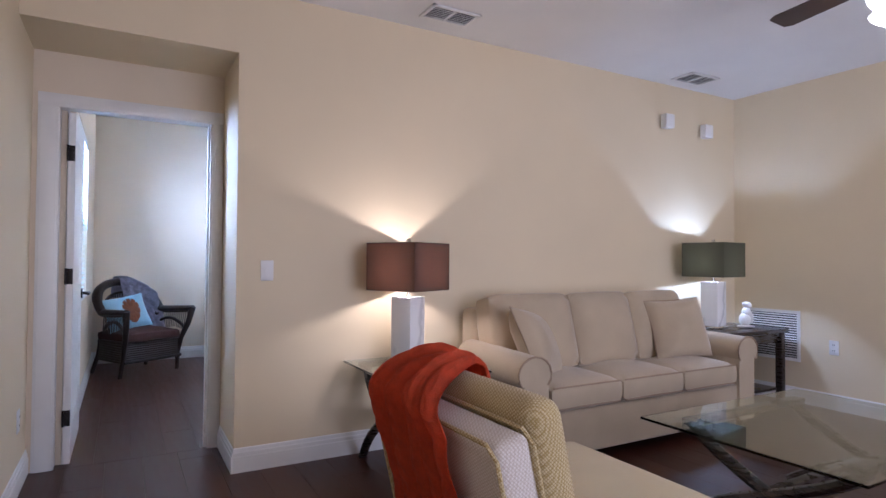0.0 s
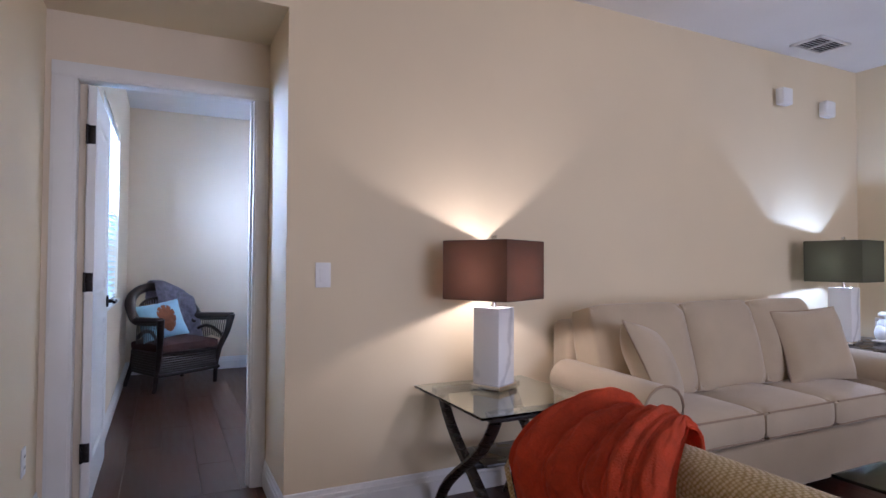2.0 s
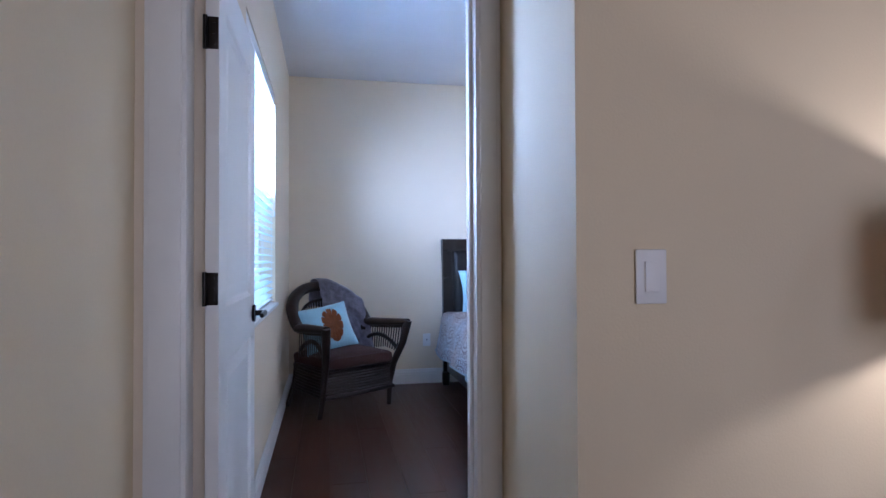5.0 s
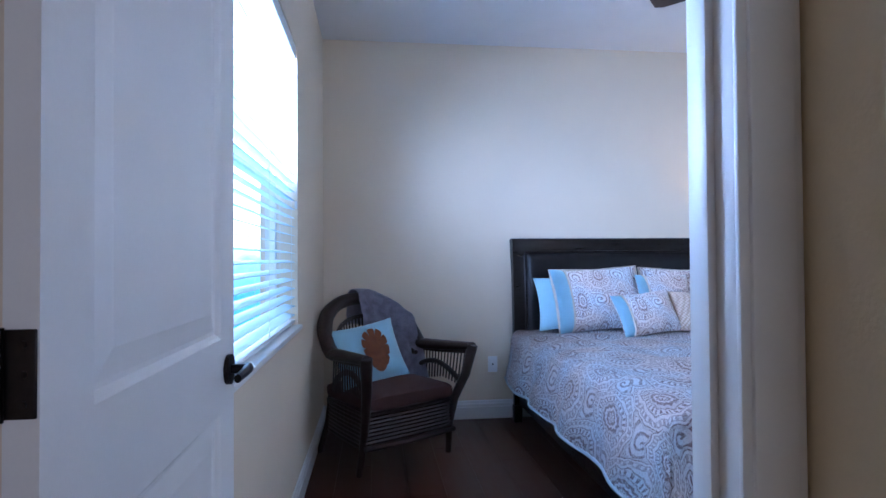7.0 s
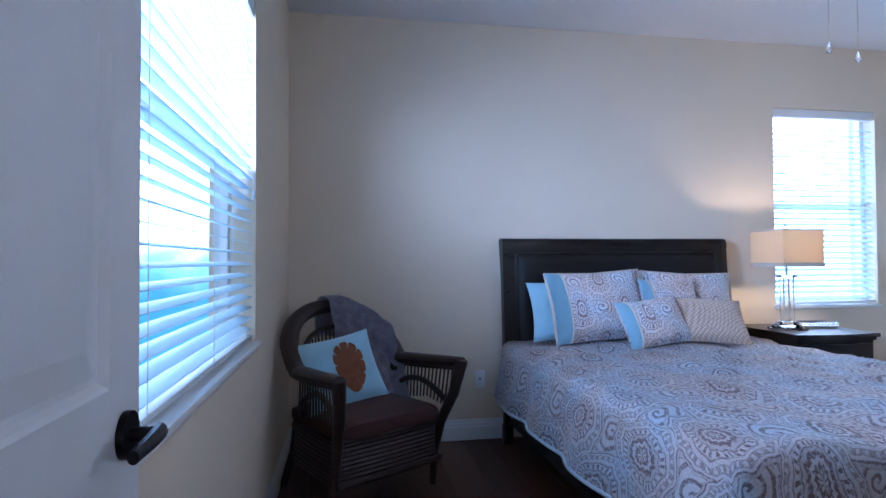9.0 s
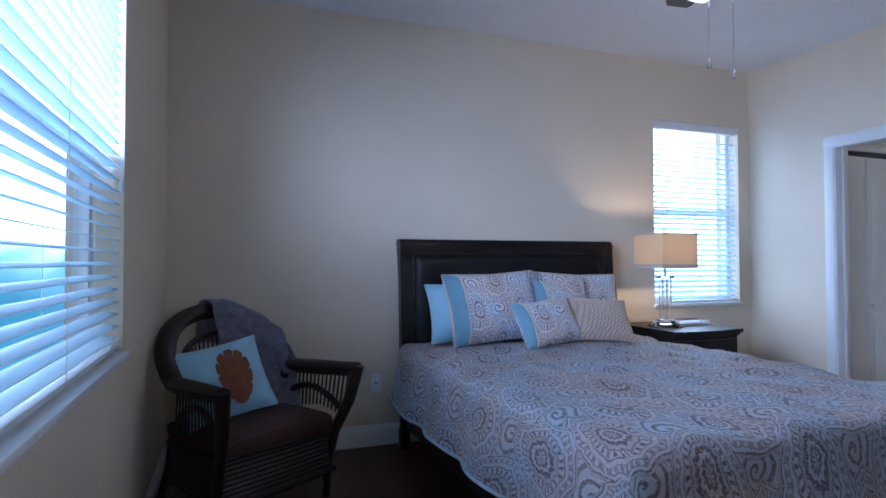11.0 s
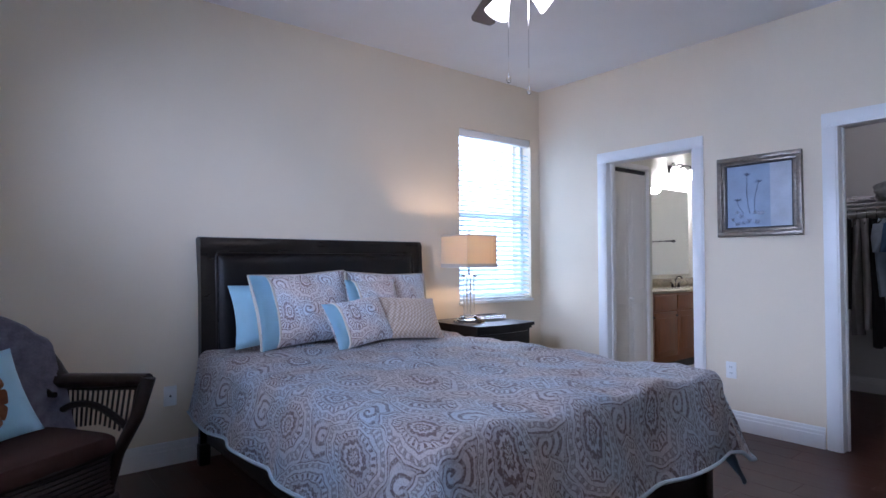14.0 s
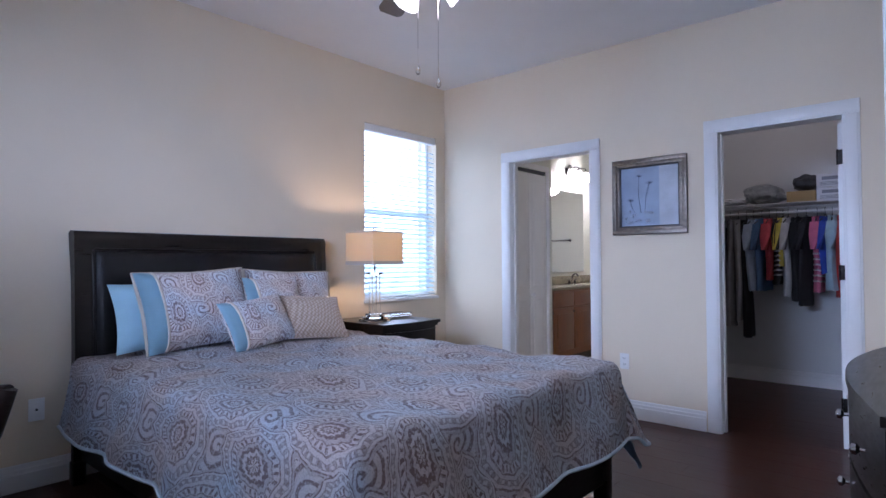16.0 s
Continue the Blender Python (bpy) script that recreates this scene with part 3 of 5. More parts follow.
def blinds(name, label, w, z0, z1, m, tilt, pitch=0.0425):
    root = thing(name, label, "window blind", m)
    part("head_rail", box(B(), 0.006, w - 0.006, 0.005, 0.06, z1 - 0.065, z1 - 0.002, 0.004), TRIM, root, "white valance")
    part("bottom_rail", box(B(), 0.010, w - 0.010, 0.012, 0.060, z0 + 0.012, z0 + 0.028, 0.004), TRIM, root)
    me = finish("slat", box(B(), 0.010, w - 0.010, -0.025, 0.025, -0.0014, 0.0014), SLAT, False)
    k = int((z1 - 0.08 - z0 - 0.05) / pitch)
    for i in range(k):
        s = new("slat", me)
        s.parent = root
        s.matrix_basis = pose(0, 0.036, z0 + 0.055 + i * pitch, tilt)
    for x in (0.14, w / 2, w - 0.14):
        bm = B()
        tube(bm, [(x, 0.010, z0 + 0.03), (x, 0.010, z1 - 0.06)], 0.0012, 5)
        tube(bm, [(x, 0.062, z0 + 0.03), (x, 0.062, z1 - 0.06)], 0.0012, 5)
        part("ladder_cord", bm, WIRE, root)
    bm = tube(B(), [(w - 0.05, 0.002, z1 - 0.07), (w - 0.05, 0.0, z0 + 0.62)], 0.0014, 5)
    lathe(bm, [(0.003, z0 + 0.60), (0.007, z0 + 0.59), (0.007, z0 + 0.565), (0.004, z0 + 0.56)], w - 0.05, 0.0, 10)
    part("pull_cord", bm, WIRE, root)
    return root


M1 = Matrix.Translation((XW, W1[0], 0)) @ pose(0, 0, 0, 0, 0, 90)
M2 = Matrix.Translation((W2[0], YN, 0))
window("window_1", "wide white single-hung window", W1[1] - W1[0], W1[2], W1[3], M1)
blinds("window_blind", "white horizontal slat blind, lowered and tilted open", W1[1] - W1[0], W1[2], W1[3], M1, 12)
window("window_2", "white single-hung window behind the bedside table", W2[1] - W2[0], W2[2], W2[3], M2)
blinds("window_blind", "white horizontal slat blind, lowered and half closed", W2[1] - W2[0], W2[2], W2[3], M2, 24)

# ---- outside ----


def backdrop(name, label, m, w, h, low, rise, steps):
    mt = bpy.data.materials.new(name)
    mt.use_nodes = True
    t = mt.node_tree
    em, co, sep, nz, rp = (t.nodes.new(k) for k in ("ShaderNodeEmission", "ShaderNodeTexCoord", "ShaderNodeSeparateXYZ", "ShaderNodeTexNoise", "ShaderNodeValToRGB"))
    nz.inputs["Scale"].default_value, nz.inputs["Detail"].default_value = 1.6, 5
    t.links.new(co.outputs["Object"], sep.inputs[0]), t.links.new(co.outputs["Object"], nz.inputs["Vector"])
    ad, mu = t.nodes.new("ShaderNodeMath"), t.nodes.new("ShaderNodeMath")
    mu.operation, mu.inputs[1].default_value = "MULTIPLY", 1.1
    t.links.new(nz.outputs["Fac"], mu.inputs[0])
    ad.operation = "ADD"
    t.links.new(sep.outputs["Z"], ad.inputs[0]), t.links.new(mu.outputs[0], ad.inputs[1])
    sc = t.nodes.new("ShaderNodeMapRange")
    sc.inputs["From Min"].default_value, sc.inputs["From Max"].default_value = low, low + rise
    t.links.new(ad.outputs[0], sc.inputs["Value"]), t.links.new(sc.outputs[0], rp.inputs[0])
    e = rp.color_ramp.elements
    e[0].position, e[0].color = steps[0], (0.03, 0.11, 0.145, 1)
    e[1].position, e[1].color = steps[2], (0.75, 0.92, 1.0, 1)
    k = rp.color_ramp.elements.new(steps[1])
    k.color = (0.12, 0.27, 0.33, 1)
    t.links.new(rp.outputs[0], em.inputs[0])
    em.inputs[1].default_value = 9.0
    t.links.new(em.outputs[0], t.nodes["Material Output"].inputs["Surface"])
    bm = sheet(B(), lambda u, v: ((u - 0.5) * w, 0, v * h - 0.5), 1, 1)
    solid(name, bm, mt, label, "backdrop", m=m, smooth=False)


# west: the ramp's dim lower band stands for a neighbouring house, glowing sky above
backdrop("backdrop_west", "glowing sky above the dim blue mass of a neighbouring house", Matrix.Translation((-20, 0, 0)) @ pose(0, 0, 0, 0, 0, 90), 27, 14, 0.4, 8, (0.20, 0.53, 0.58))
backdrop("backdrop_north", "bright sky outside the far window", Matrix.Translation((-4.0, 13.5, 0)), 44, 14, 0.4, 3, (0.25, 0.45, 0.62))

# ---- small wall fittings ----


def plate(name, label, category, m, kind="outlet"):
    """A wall plate: local x across, z up, y out of the wall towards the room (negative)."""
    root = thing(name, label, category, m)
    part("cover_plate", box(B(), -0.036, 0.036, -0.007, -0.001, -0.058, 0.058, 0.003), PLASTIC, root)
    if kind == "switch":
        part("rocker", box(B(), -0.017, 0.017, -0.011, -0.007, -0.033, 0.033, 0.002), TRIM, root)
    elif kind == "jack":
        part("jack", tube(B(), [(0, -0.007, 0), (0, -0.012, 0)], 0.006, 10), SLOT, root)
    else:
        for z in (-0.022, 0.022):
            part("socket", box(B(), -0.016, 0.016, -0.009, -0.007, z - 0.014, z + 0.014, 0.0015), PLASTIC, root)
            bm = box(B(), -0.008, -0.005, -0.0098, -0.009, z - 0.005, z + 0.006)
            box(bm, 0.005, 0.008, -0.0098, -0.009, z - 0.005, z + 0.006)
            part("slots", bm, SLOT, root)
    return root


plate("light_switch", "white rocker light switch on the cream wall", "light switch", pose(1.243, LN, 1.122), "switch")
plate("wall_outlet", "white power outlet low on the east wall", "outlet", pose(LE, 2.44, 0.505, 0, 0, -90))
plate("wall_outlet", "white power outlet beside the doorway", "outlet", pose(LX, 3.52, 0.36, 0, 0, 90))
plate("cable_plate", "white cable jack plate beside the bed", "wall plate", pose(1.474, YN, 0.40), "jack")
plate("wall_outlet", "white power outlet below the picture", "outlet", pose(XE, 5.70, 0.413, 0, 0, -90))


def register(name, label, m, w, h):
    """Air register, face down: local x along, y across, z up into the ceiling."""
    root = thing(name, label, "air vent", m)
    part("backing", box(B(), -w / 2 + 0.02, w / 2 - 0.02, -h / 2 + 0.02, h / 2 - 0.02, -0.004, -0.001), SLOT, root)
    bm = B()
    for a in ((-w / 2, w / 2, -h / 2, -h / 2 + 0.025), (-w / 2, w / 2, h / 2 - 0.025, h / 2), (-w / 2, -w / 2 + 0.025, -h / 2, h / 2), (w / 2 - 0.025, w / 2, -h / 2, h / 2), (-0.008, 0.008, -h / 2, h / 2)):
        box(bm, *a, -0.014, -0.002, 0.003)
    part("frame", bm, TRIM, root)
    for i in range(6):
        y = -h / 2 + 0.045 + i * (h - 0.09) / 5
        part("slat", box(B(), -w / 2 + 0.026, w / 2 - 0.026, -0.008, 0.008, -0.001, 0.001, m=pose(0, y, -0.010, 40)), TRIM, root)


register("ceiling_vent", "white ceiling air register with dark slots", pose(2.28, 3.02, LZ), 0.34, 0.20)
register("ceiling_vent", "white ceiling air register near the corner", pose(4.66, 3.06, LZ), 0.34, 0.22)

grille = thing("return_grille", "white slatted return air grille on the wall", "air vent", pose(LE, 2.70, 0.35, 0, 0, -90))
part("backing", box(B(), -0.46, -0.02, -0.004, -0.001, 0.02, 0.41), SLOT, grille)
bm = B()
for a in ((-0.48, 0, 0, 0.028), (-0.48, 0, 0.402, 0.43), (-0.48, -0.452, 0.028, 0.402), (-0.028, 0, 0.028, 0.402)):
    box(bm, a[0], a[1], -0.014, -0.002, a[2], a[3], 0.003)
part("frame", bm, TRIM, grille)
for i in range(18):
    part("slat", box(B(), -0.451, -0.029, -0.007, 0.007, -0.001, 0.001, m=pose(0, -0.009, 0.042 + i * 0.0205, 35)), TRIM, grille)

for x, z, lab in ((4.55, 2.385, "white box-shaped wall speaker"), (5.06, 2.355, "white box-shaped wall speaker near the corner")):
    sp = thing("wall_speaker", lab, "speaker", pose(x, LN, z), group="wall speakers")
    part("housing", box(B(), -0.055, 0.055, -0.085, -0.02, -0.06, 0.06, 0.012, 3), PLASTIC, sp)
    part("bracket", box(B(), -0.02, 0.02, -0.025, -0.001, -0.03, 0.03, 0.003), PLASTIC, sp)

# ---- living room lamps ----


def square_shell(bm, s, t, z0, z1):
    """A square tube open above and below, s half its width, t its thickness."""
    rings = [[bm.verts.new((x * q, y * q, z)) for x, y in ((-1, -1), (1, -1), (1, 1), (-1, 1))] for q, z in ((s, z0), (s, z1), (s - t, z1), (s - t, z0))]
    for i in range(4):
        a, c = rings[i], rings[(i + 1) % 4]
        for k in range(4):
            bm.faces.new((a[k], a[(k + 1) % 4], c[(k + 1) % 4], c[k]))
    return bm


def box_lamp(name, label, m, cloth):
    root = thing(name, label, "table lamp", m)
    part("foot_plate", box(B(), -0.082, 0.082, -0.082, 0.082, 0, 0.026, 0.003), CHROME, root, "polished chrome foot")
    part("base", box(B(), -0.072, 0.072, -0.072, 0.072, 0.026, 0.39, 0.003), MARBLE, root, "white veined marble block")
    bm = lathe(B(), [(0.012, 0.39), (0.012, 0.41), (0.006, 0.415), (0.006, 0.455), (0.018, 0.46), (0.018, 0.49), (0.008, 0.495)], seg=14)
    part("neck", bm, CHROME, root)
    s, t, z0, z1 = 0.178, 0.003, 0.43, 0.712
    part("shade", square_shell(B(), s, t, z0, z1), cloth, root, "square fabric shade", False)
    q = s - t - 0.001
    for z in (z0 + 0.001, z1 - 0.006):
        part("shade_ring", square_shell(B(), q, 0.005, z, z + 0.005), BRONZE, root)
    bm = tube(B(), [(-q, -q, z1 - 0.03), (q, q, z1 - 0.03)], 0.002, 6)
    tube(bm, [(-q, q, z1 - 0.03), (q, -q, z1 - 0.03)], 0.002, 6)
    part("shade_spider", bm, BRONZE, root)
    part("finial", box(B(), -0.011, 0.011, -0.011, 0.011, z1 - 0.03, z1 + 0.028, 0.003), CHROME, root)
    return root


box_lamp("table_lamp", "lit lamp with white marble block base and brown square shade", pose(2.025, 3.06, 0.577, 0, 0, 27), SHADE_BROWN)
box_lamp("table_lamp", "lit lamp with white marble block base and olive square shade", pose(4.83, 3.02, 0.637, 0, 0, 8), SHADE_GREEN)


def x_leg(bm, x, y0, y1, top, bow=0.06, w=0.028, t=0.022):
    """A pair of bowed bars that cross, in the plane x."""
    for s in (1, -1):
        pts = []
        for i in range(13):
            u = i / 12
            y = y0 + (y1 - y0) * (u if s > 0 else 1 - u)
            pts.append((x, y + s * bow * math.sin(u * math.pi * 2) * -0.6, top * u))
        tube(bm, [(p[0] + s * t * 0.5, p[1], p[2]) for p in pts], w, 8, 0.8)


et = thing("end_table", "square glass end table on crossed espresso wood legs", "end table", pose(2.015, 2.945, 0))
part("tabletop", box(B(), -0.315, 0.315, -0.335, 0.335, 0.563, 0.575, 0.003, 1), GLASS, et, "clear green-edged glass top", False)
for x in (-0.20, 0.20):
    bm = B()
    x_leg(bm, x, -0.27, 0.27, 0.535)
    part("crossed_leg", bm, ESPRESSO, et)
part("stretcher", box(B(), -0.20, 0.20, -0.02, 0.02, 0.25, 0.29, 0.004), ESPRESSO, et)
for y in (-0.26, 0.26):
    part("top_rail", box(B(), -0.24, 0.24, y - 0.028, y + 0.028, 0.532, 0.561, 0.004), ESPRESSO, et)
part("shelf", box(B(), -0.17, 0.17, -0.13, 0.13, 0.292, 0.306, 0.004), ESPRESSO, et)

ct = thing("coffee_table", "rectangular glass coffee table on crossed espresso wood legs", "coffee table", pose(3.335, 1.40, 0))
part("tabletop", box(B(), -0.65, 0.65, -0.48, 0.48, 0.438, 0.450, 0.003, 1), GLASS, ct, "clear green-edged glass top", False)
for x in (-0.42, 0.42):
    bm = B()
    x_leg(bm, x, -0.38, 0.38, 0.41, 0.05, 0.032)
    part("crossed_leg", bm, ESPRESSO, ct)
for y in (-0.36, 0.36):
    part("top_rail", box(B(), -0.47, 0.47, y - 0.03, y + 0.03, 0.405, 0.436, 0.004), ESPRESSO, ct)
part("stretcher", box(B(), -0.42, 0.42, -0.025, 0.025, 0.19, 0.23, 0.004), ESPRESSO, ct)

eb = thing("side_table", "dark espresso wood side table beside the sofa", "side table", pose(5.02, 3.0, 0))
part("tabletop", box(B(), -0.41, 0.39, -0.27, 0.27, 0.605, 0.636, 0.005), ESPRESSO, eb)
part("apron", box(B(), -0.37, 0.35, -0.23, 0.23, 0.52, 0.605, 0.003), ESPRESSO, eb)
part("drawer_front", box(B(), -0.25, 0.23, -0.242, -0.23, 0.53, 0.597, 0.003), ESPRESSO, eb)
for x in (-0.36, 0.34):
    for y in (-0.225, 0.225):
        part("leg", box(B(), x - 0.027, x + 0.027, y - 0.027, y + 0.027, 0, 0.604, 0.004), ESPRESSO, eb)
part("lower_shelf", box(B(), -0.35, 0.33, -0.21, 0.21, 0.12, 0.14, 0.003), ESPRESSO, eb)

# seated figurine, kept a plain shape
bm = B()
for c, r, sq in (((0, 0, 0.012), 0.075, (1, 0.8, 0.16)), ((-0.01, 0, 0.07), 0.052, (0.9, 0.85, 1.15)), ((0.005, 0, 0.13), 0.040, (0.9, 1, 1.1)), ((0.035, 0, 0.085), 0.034, (0.8, 1.1, 1.7)), ((0.018, 0, 0.188), 0.030, (1.15, 1, 1)), ((0.0, 0, 0.2), 0.026, (1.2, 1, 0.8))):
    v = bmesh.ops.create_uvsphere(bm, u_segments=16, v_segments=10, radius=r)["verts"]
    for q in v:
        q.co = Vector((q.co.x * sq[0], q.co.y * sq[1], q.co.z * sq[2])) + Vector(c)
solid("figurine", bm, PLASTER, "small white plaster seated figurine on the side table", "figurine", "", pose(5.13, 2.93, 0.637, 0, 0, -20))

# ---- sofa ----


def cushion(bm, w, d, h, m, puff=0.03, n=14, pinch=0.02, belly=0.0):
    """A soft block, base centre at the origin, with rounded crown and drawn-in sides."""
    v = bmesh.ops.create_cube(bm, size=1.0)["verts"]
    e = list({k for q in v for k in q.link_edges})
    bmesh.ops.subdivide_edges(bm, edges=e, cuts=n, use_grid_fill=True)
    for q in bm.verts:
        x, y, z = q.co * 2
        bulge = (1 - x * x) * (1 - y * y)
        px = x * w / 2 * (1 + pinch * (1 - z * z))
        py = y * d / 2 * (1 + pinch * (1 - z * z))
        pz = z * h / 2 + (puff * bulge * (1 if z > 0 else 0.3) * abs(z)) * (1 if z > 0 else -1)
        if belly and y < 0:
            py -= belly * (1 - x ** 4) * (1 - z * z) * -y
        # round the edges
        cr = 0.022
        ax, ay, az = abs(x), abs(y), abs(z)
        edge = max(0, ax + az - 1.8) + max(0, ay + az - 1.8) + max(0, ax + ay - 1.8)
        px -= math.copysign(cr * edge * 2.2 * ax, x)
        py -= math.copysign(cr * edge * 2.2 * ay, y)
        pz -= math.copysign(cr * edge * 2.2 * az, z)
        q.co = m @ Vector((px, py, pz + h / 2))
    return bm


def pillow(bm, w, h, d, m, flange=0.0, n=18):
    """A throw pillow: local x across, z up from its lower edge, y through it."""
    for s in (1, -1):  # two faces
        def fn(u, v, s=s):
            a, c = 2 * u - 1, 2 * v - 1
            t = max(0.0, (1 - a ** 4)) ** 0.6 * max(0.0, (1 - c ** 4)) ** 0.6
            t = max(t, 0.0)
            x = a * w / 2 * (1 - 0.07 * (1 - c * c) * abs(a))
            z = c * h / 2 * (1 - 0.07 * (1 - a * a) * abs(c)) + h / 2
            y = s * (d / 2 * t * (0.75 + 0.25 * (1 - a * a) * (1 - c * c)) + 0.003) + wobble((x * 1.3, s, z), 6, 0.008) * t
            return m @ Vector((x, y, z))
        sheet(bm, fn, n, n, (w, h))
    bmesh.ops.remove_doubles(bm, verts=bm.verts, dist=0.0065)
    return bm


SO = thing("sofa", "beige three-seat sofa with rolled arms and loose cushions", "sofa", pose(3.48, 2.47, 0))
X0, X1 = -0.835, 0.855
part("base", box(B(), X0 - 0.2, X1 + 0.18, 0.02, 0.74, 0.06, 0.32, 0.02, 3), SOFA, SO)
part("back_frame", box(B(), X0 - 0.13, X1 + 0.16, 0.62, 0.80, 0.06, 0.875, 0.05, 4), SOFA, SO)
for s, x in ((-1, X0 - 0.11), (1, X1 + 0.095)):
    bm = B()
    pr = [(-0.085, 0.06), (0.085, 0.06), (0.085, 0.50)]
    for k in range(13):
        a = radians(-40 + k * 260 / 12)
        pr.append((0.11 * math.cos(a) * 1.05 + s * 0.012, 0.555 + 0.10 * math.sin(a)))
    pr.append((-0.085, 0.50))
    r0 = [bm.verts.new((x + p[0], 0.0, p[1])) for p in pr]
    r1 = [bm.verts.new((x + p[0], 0.66, p[1] + 0.02)) for p in pr]
    for i in range(len(pr)):
        bm.faces.new((r0[i], r0[(i + 1) % len(pr)], r1[(i + 1) % len(pr)], r1[i]))
    bm.faces.new(r0[::-1]), bm.faces.new(r1)
    arm = part("arm", bm, SOFA, SO)
    bm = B()
    tube(bm, [(x + p[0] * 0.99, -0.002, p[1]) for p in pr[2:-1]], 0.006, 6)
    part("piping", bm, SEAM, arm)
cw = (X1 - X0) / 3
for i in range(3):
    x = X0 + cw * (i + 0.5)
    seat = part("seat_cushion", cushion(B(), cw - 0.006, 0.56, 0.155, pose(x, 0.285, 0.322), 0.035), SOFA, SO)
    bm = B()
    for z in (0.34, 0.462):
        tube(bm, [(x - cw / 2 + 0.02, 0.008, z), (x, -0.002, z + 0.004), (x + cw / 2 - 0.02, 0.008, z)], 0.005, 6)
    part("piping", bm, SEAM, seat)
    part("back_cushion", cushion(B(), cw + (0.10 if i == 0 else -0.004), 0.20, 0.50, pose(x - (0.052 if i == 0 else 0), 0.46, 0.465, -15), 0.010, pinch=0.012, belly=0.05), SOFA, SO)
for x in (X0 - 0.14, X1 + 0.12):
    for y in (0.06, 0.70):
        part("foot", box(B(), x - 0.025, x + 0.025, y - 0.025, y + 0.025, 0, 0.06, 0.004), ESPRESSO, SO)
for m, lab in ((pose(2.79, 2.66, 0.48, -27, 10, 34), "beige throw pillow leaning on the sofa arm"), (pose(4.10, 2.72, 0.485, -18, -3, -12), "beige throw pillow at the sofa end")):
    th = thing("throw_pillow", lab, "pillow", m, "sofa throw pillows")
    part("pillow_cover", pillow(B(), 0.48, 0.45, 0.20, Matrix()), SOFA, th)
    bm = B()
    tube(bm, [(-0.236, 0, 0.005), (-0.223, 0, 0.225), (-0.236, 0, 0.446), (0, 0, 0.434), (0.236, 0, 0.446), (0.223, 0, 0.225), (0.236, 0, 0.005)], 0.005, 6)
    part("piping", bm, SEAM, th)

# ---- armchair with the red throw ----
AC = thing("armchair", "cream armless chair in gold lozenge-woven cloth", "armchair", pose(1.445, 1.38, 0))
LEANM = pose(0.02, 0, 0.30, 0, -13, 0)
part("back_shell", box(B(), -0.10, 0.01, -0.36, 0.36, 0.0, 0.495, 0.03, 4, LEANM), CHAIRBACK, AC)
part("back_cushion", box(B(), 0.013, 0.135, -0.355, 0.355, 0.10, 0.545, 0.055, 5, LEANM), CHAIRCLOTH, AC)
bm = B()
for x in (-0.098, 0.008):
    tube(bm, [LEANM @ Vector(p) for p in ((x, -0.362, 0.0), (x, -0.362, 0.465), (x, -0.33, 0.497), (x, 0.33, 0.497), (x, 0.362, 0.465), (x, 0.362, 0.0))], 0.006, 6)
part("piping", bm, CHAIRCLOTH, AC)
part("seat_base", box(B(), -0.05, 0.66, -0.35, 0.35, 0.12, 0.32, 0.03, 3), CHAIRCLOTH, AC)
part("seat_cushion", box(B(), 0.06, 0.69, -0.355, 0.355, 0.322, 0.47, 0.045, 5), CHAIRSEAT, AC)
for x in (0.0, 0.60):
    for y in (-0.29, 0.29):
        part("leg", tube(B(), [(x, y, 0.125), (x, y, 0)], [0.026, 0.018], 10), ESPRESSO, AC)


def throw_surface(u, v):
    """u across the chair back, v from low behind, over the top, to low in front."""
    y = 0.03 + (u - 0.5) * (0.44 + 0.05 * math.sin(v * 4)) + 0.02 * math.sin(v * 6 + u * 2)
    s = v * 1.30
    y += (1 - u) * 0.26 * min(1.0, max(0.0, (s - 0.74) / 0.26))
    if s < 0.78:
        p, n = Vector((-0.115, y, -0.255 + s)), Vector((-1, 0, 0.2))
    elif s < 1.06:
        a = (s - 0.78) / 0.28 * math.pi
        p, n = Vector((0.020 - math.cos(a) * 0.135, y, 0.525 + math.sin(a) * 0.045)), Vector((-math.cos(a), 0, math.sin(a)))
    else:
        p, n = Vector((0.157, y, 0.525 - (s - 1.06))), Vector((1, 0, 0.2))
    # twisted cables between plain ribs
    col = u * 5
    c, ph = col - math.floor(col), s * 60 + math.floor(col) * 2
    if 0.2 < c < 0.8:
        q = (c - 0.5) / 0.3
        k = max(math.cos((q - 0.45 * math.sin(ph)) * 2.2) , math.cos((q + 0.45 * math.sin(ph)) * 2.2) - 0.25 * math.cos(ph)) * 0.010 * (1 - q ** 4)
    else:
        k = 0.003 * math.cos(c * 2 * math.pi * 10) - 0.003
    k += wobble((u * 3, v * 5, 1), 1.5, 0.02) + 0.008 * math.sin(u * 9 + math.sin(v * 5))
    return LEANM @ (p + n * (k + 0.022))


bm = sheet(B(), throw_surface, 130, 240)
bmesh.ops.solidify(bm, geom=bm.faces[:], thickness=0.008)
solid("knit_throw", bm, KNIT, "red-orange cable-knit throw draped over the armchair back", "throw blanket", "", pose(1.445, 1.38, 0))

# ---- ceiling fans ----


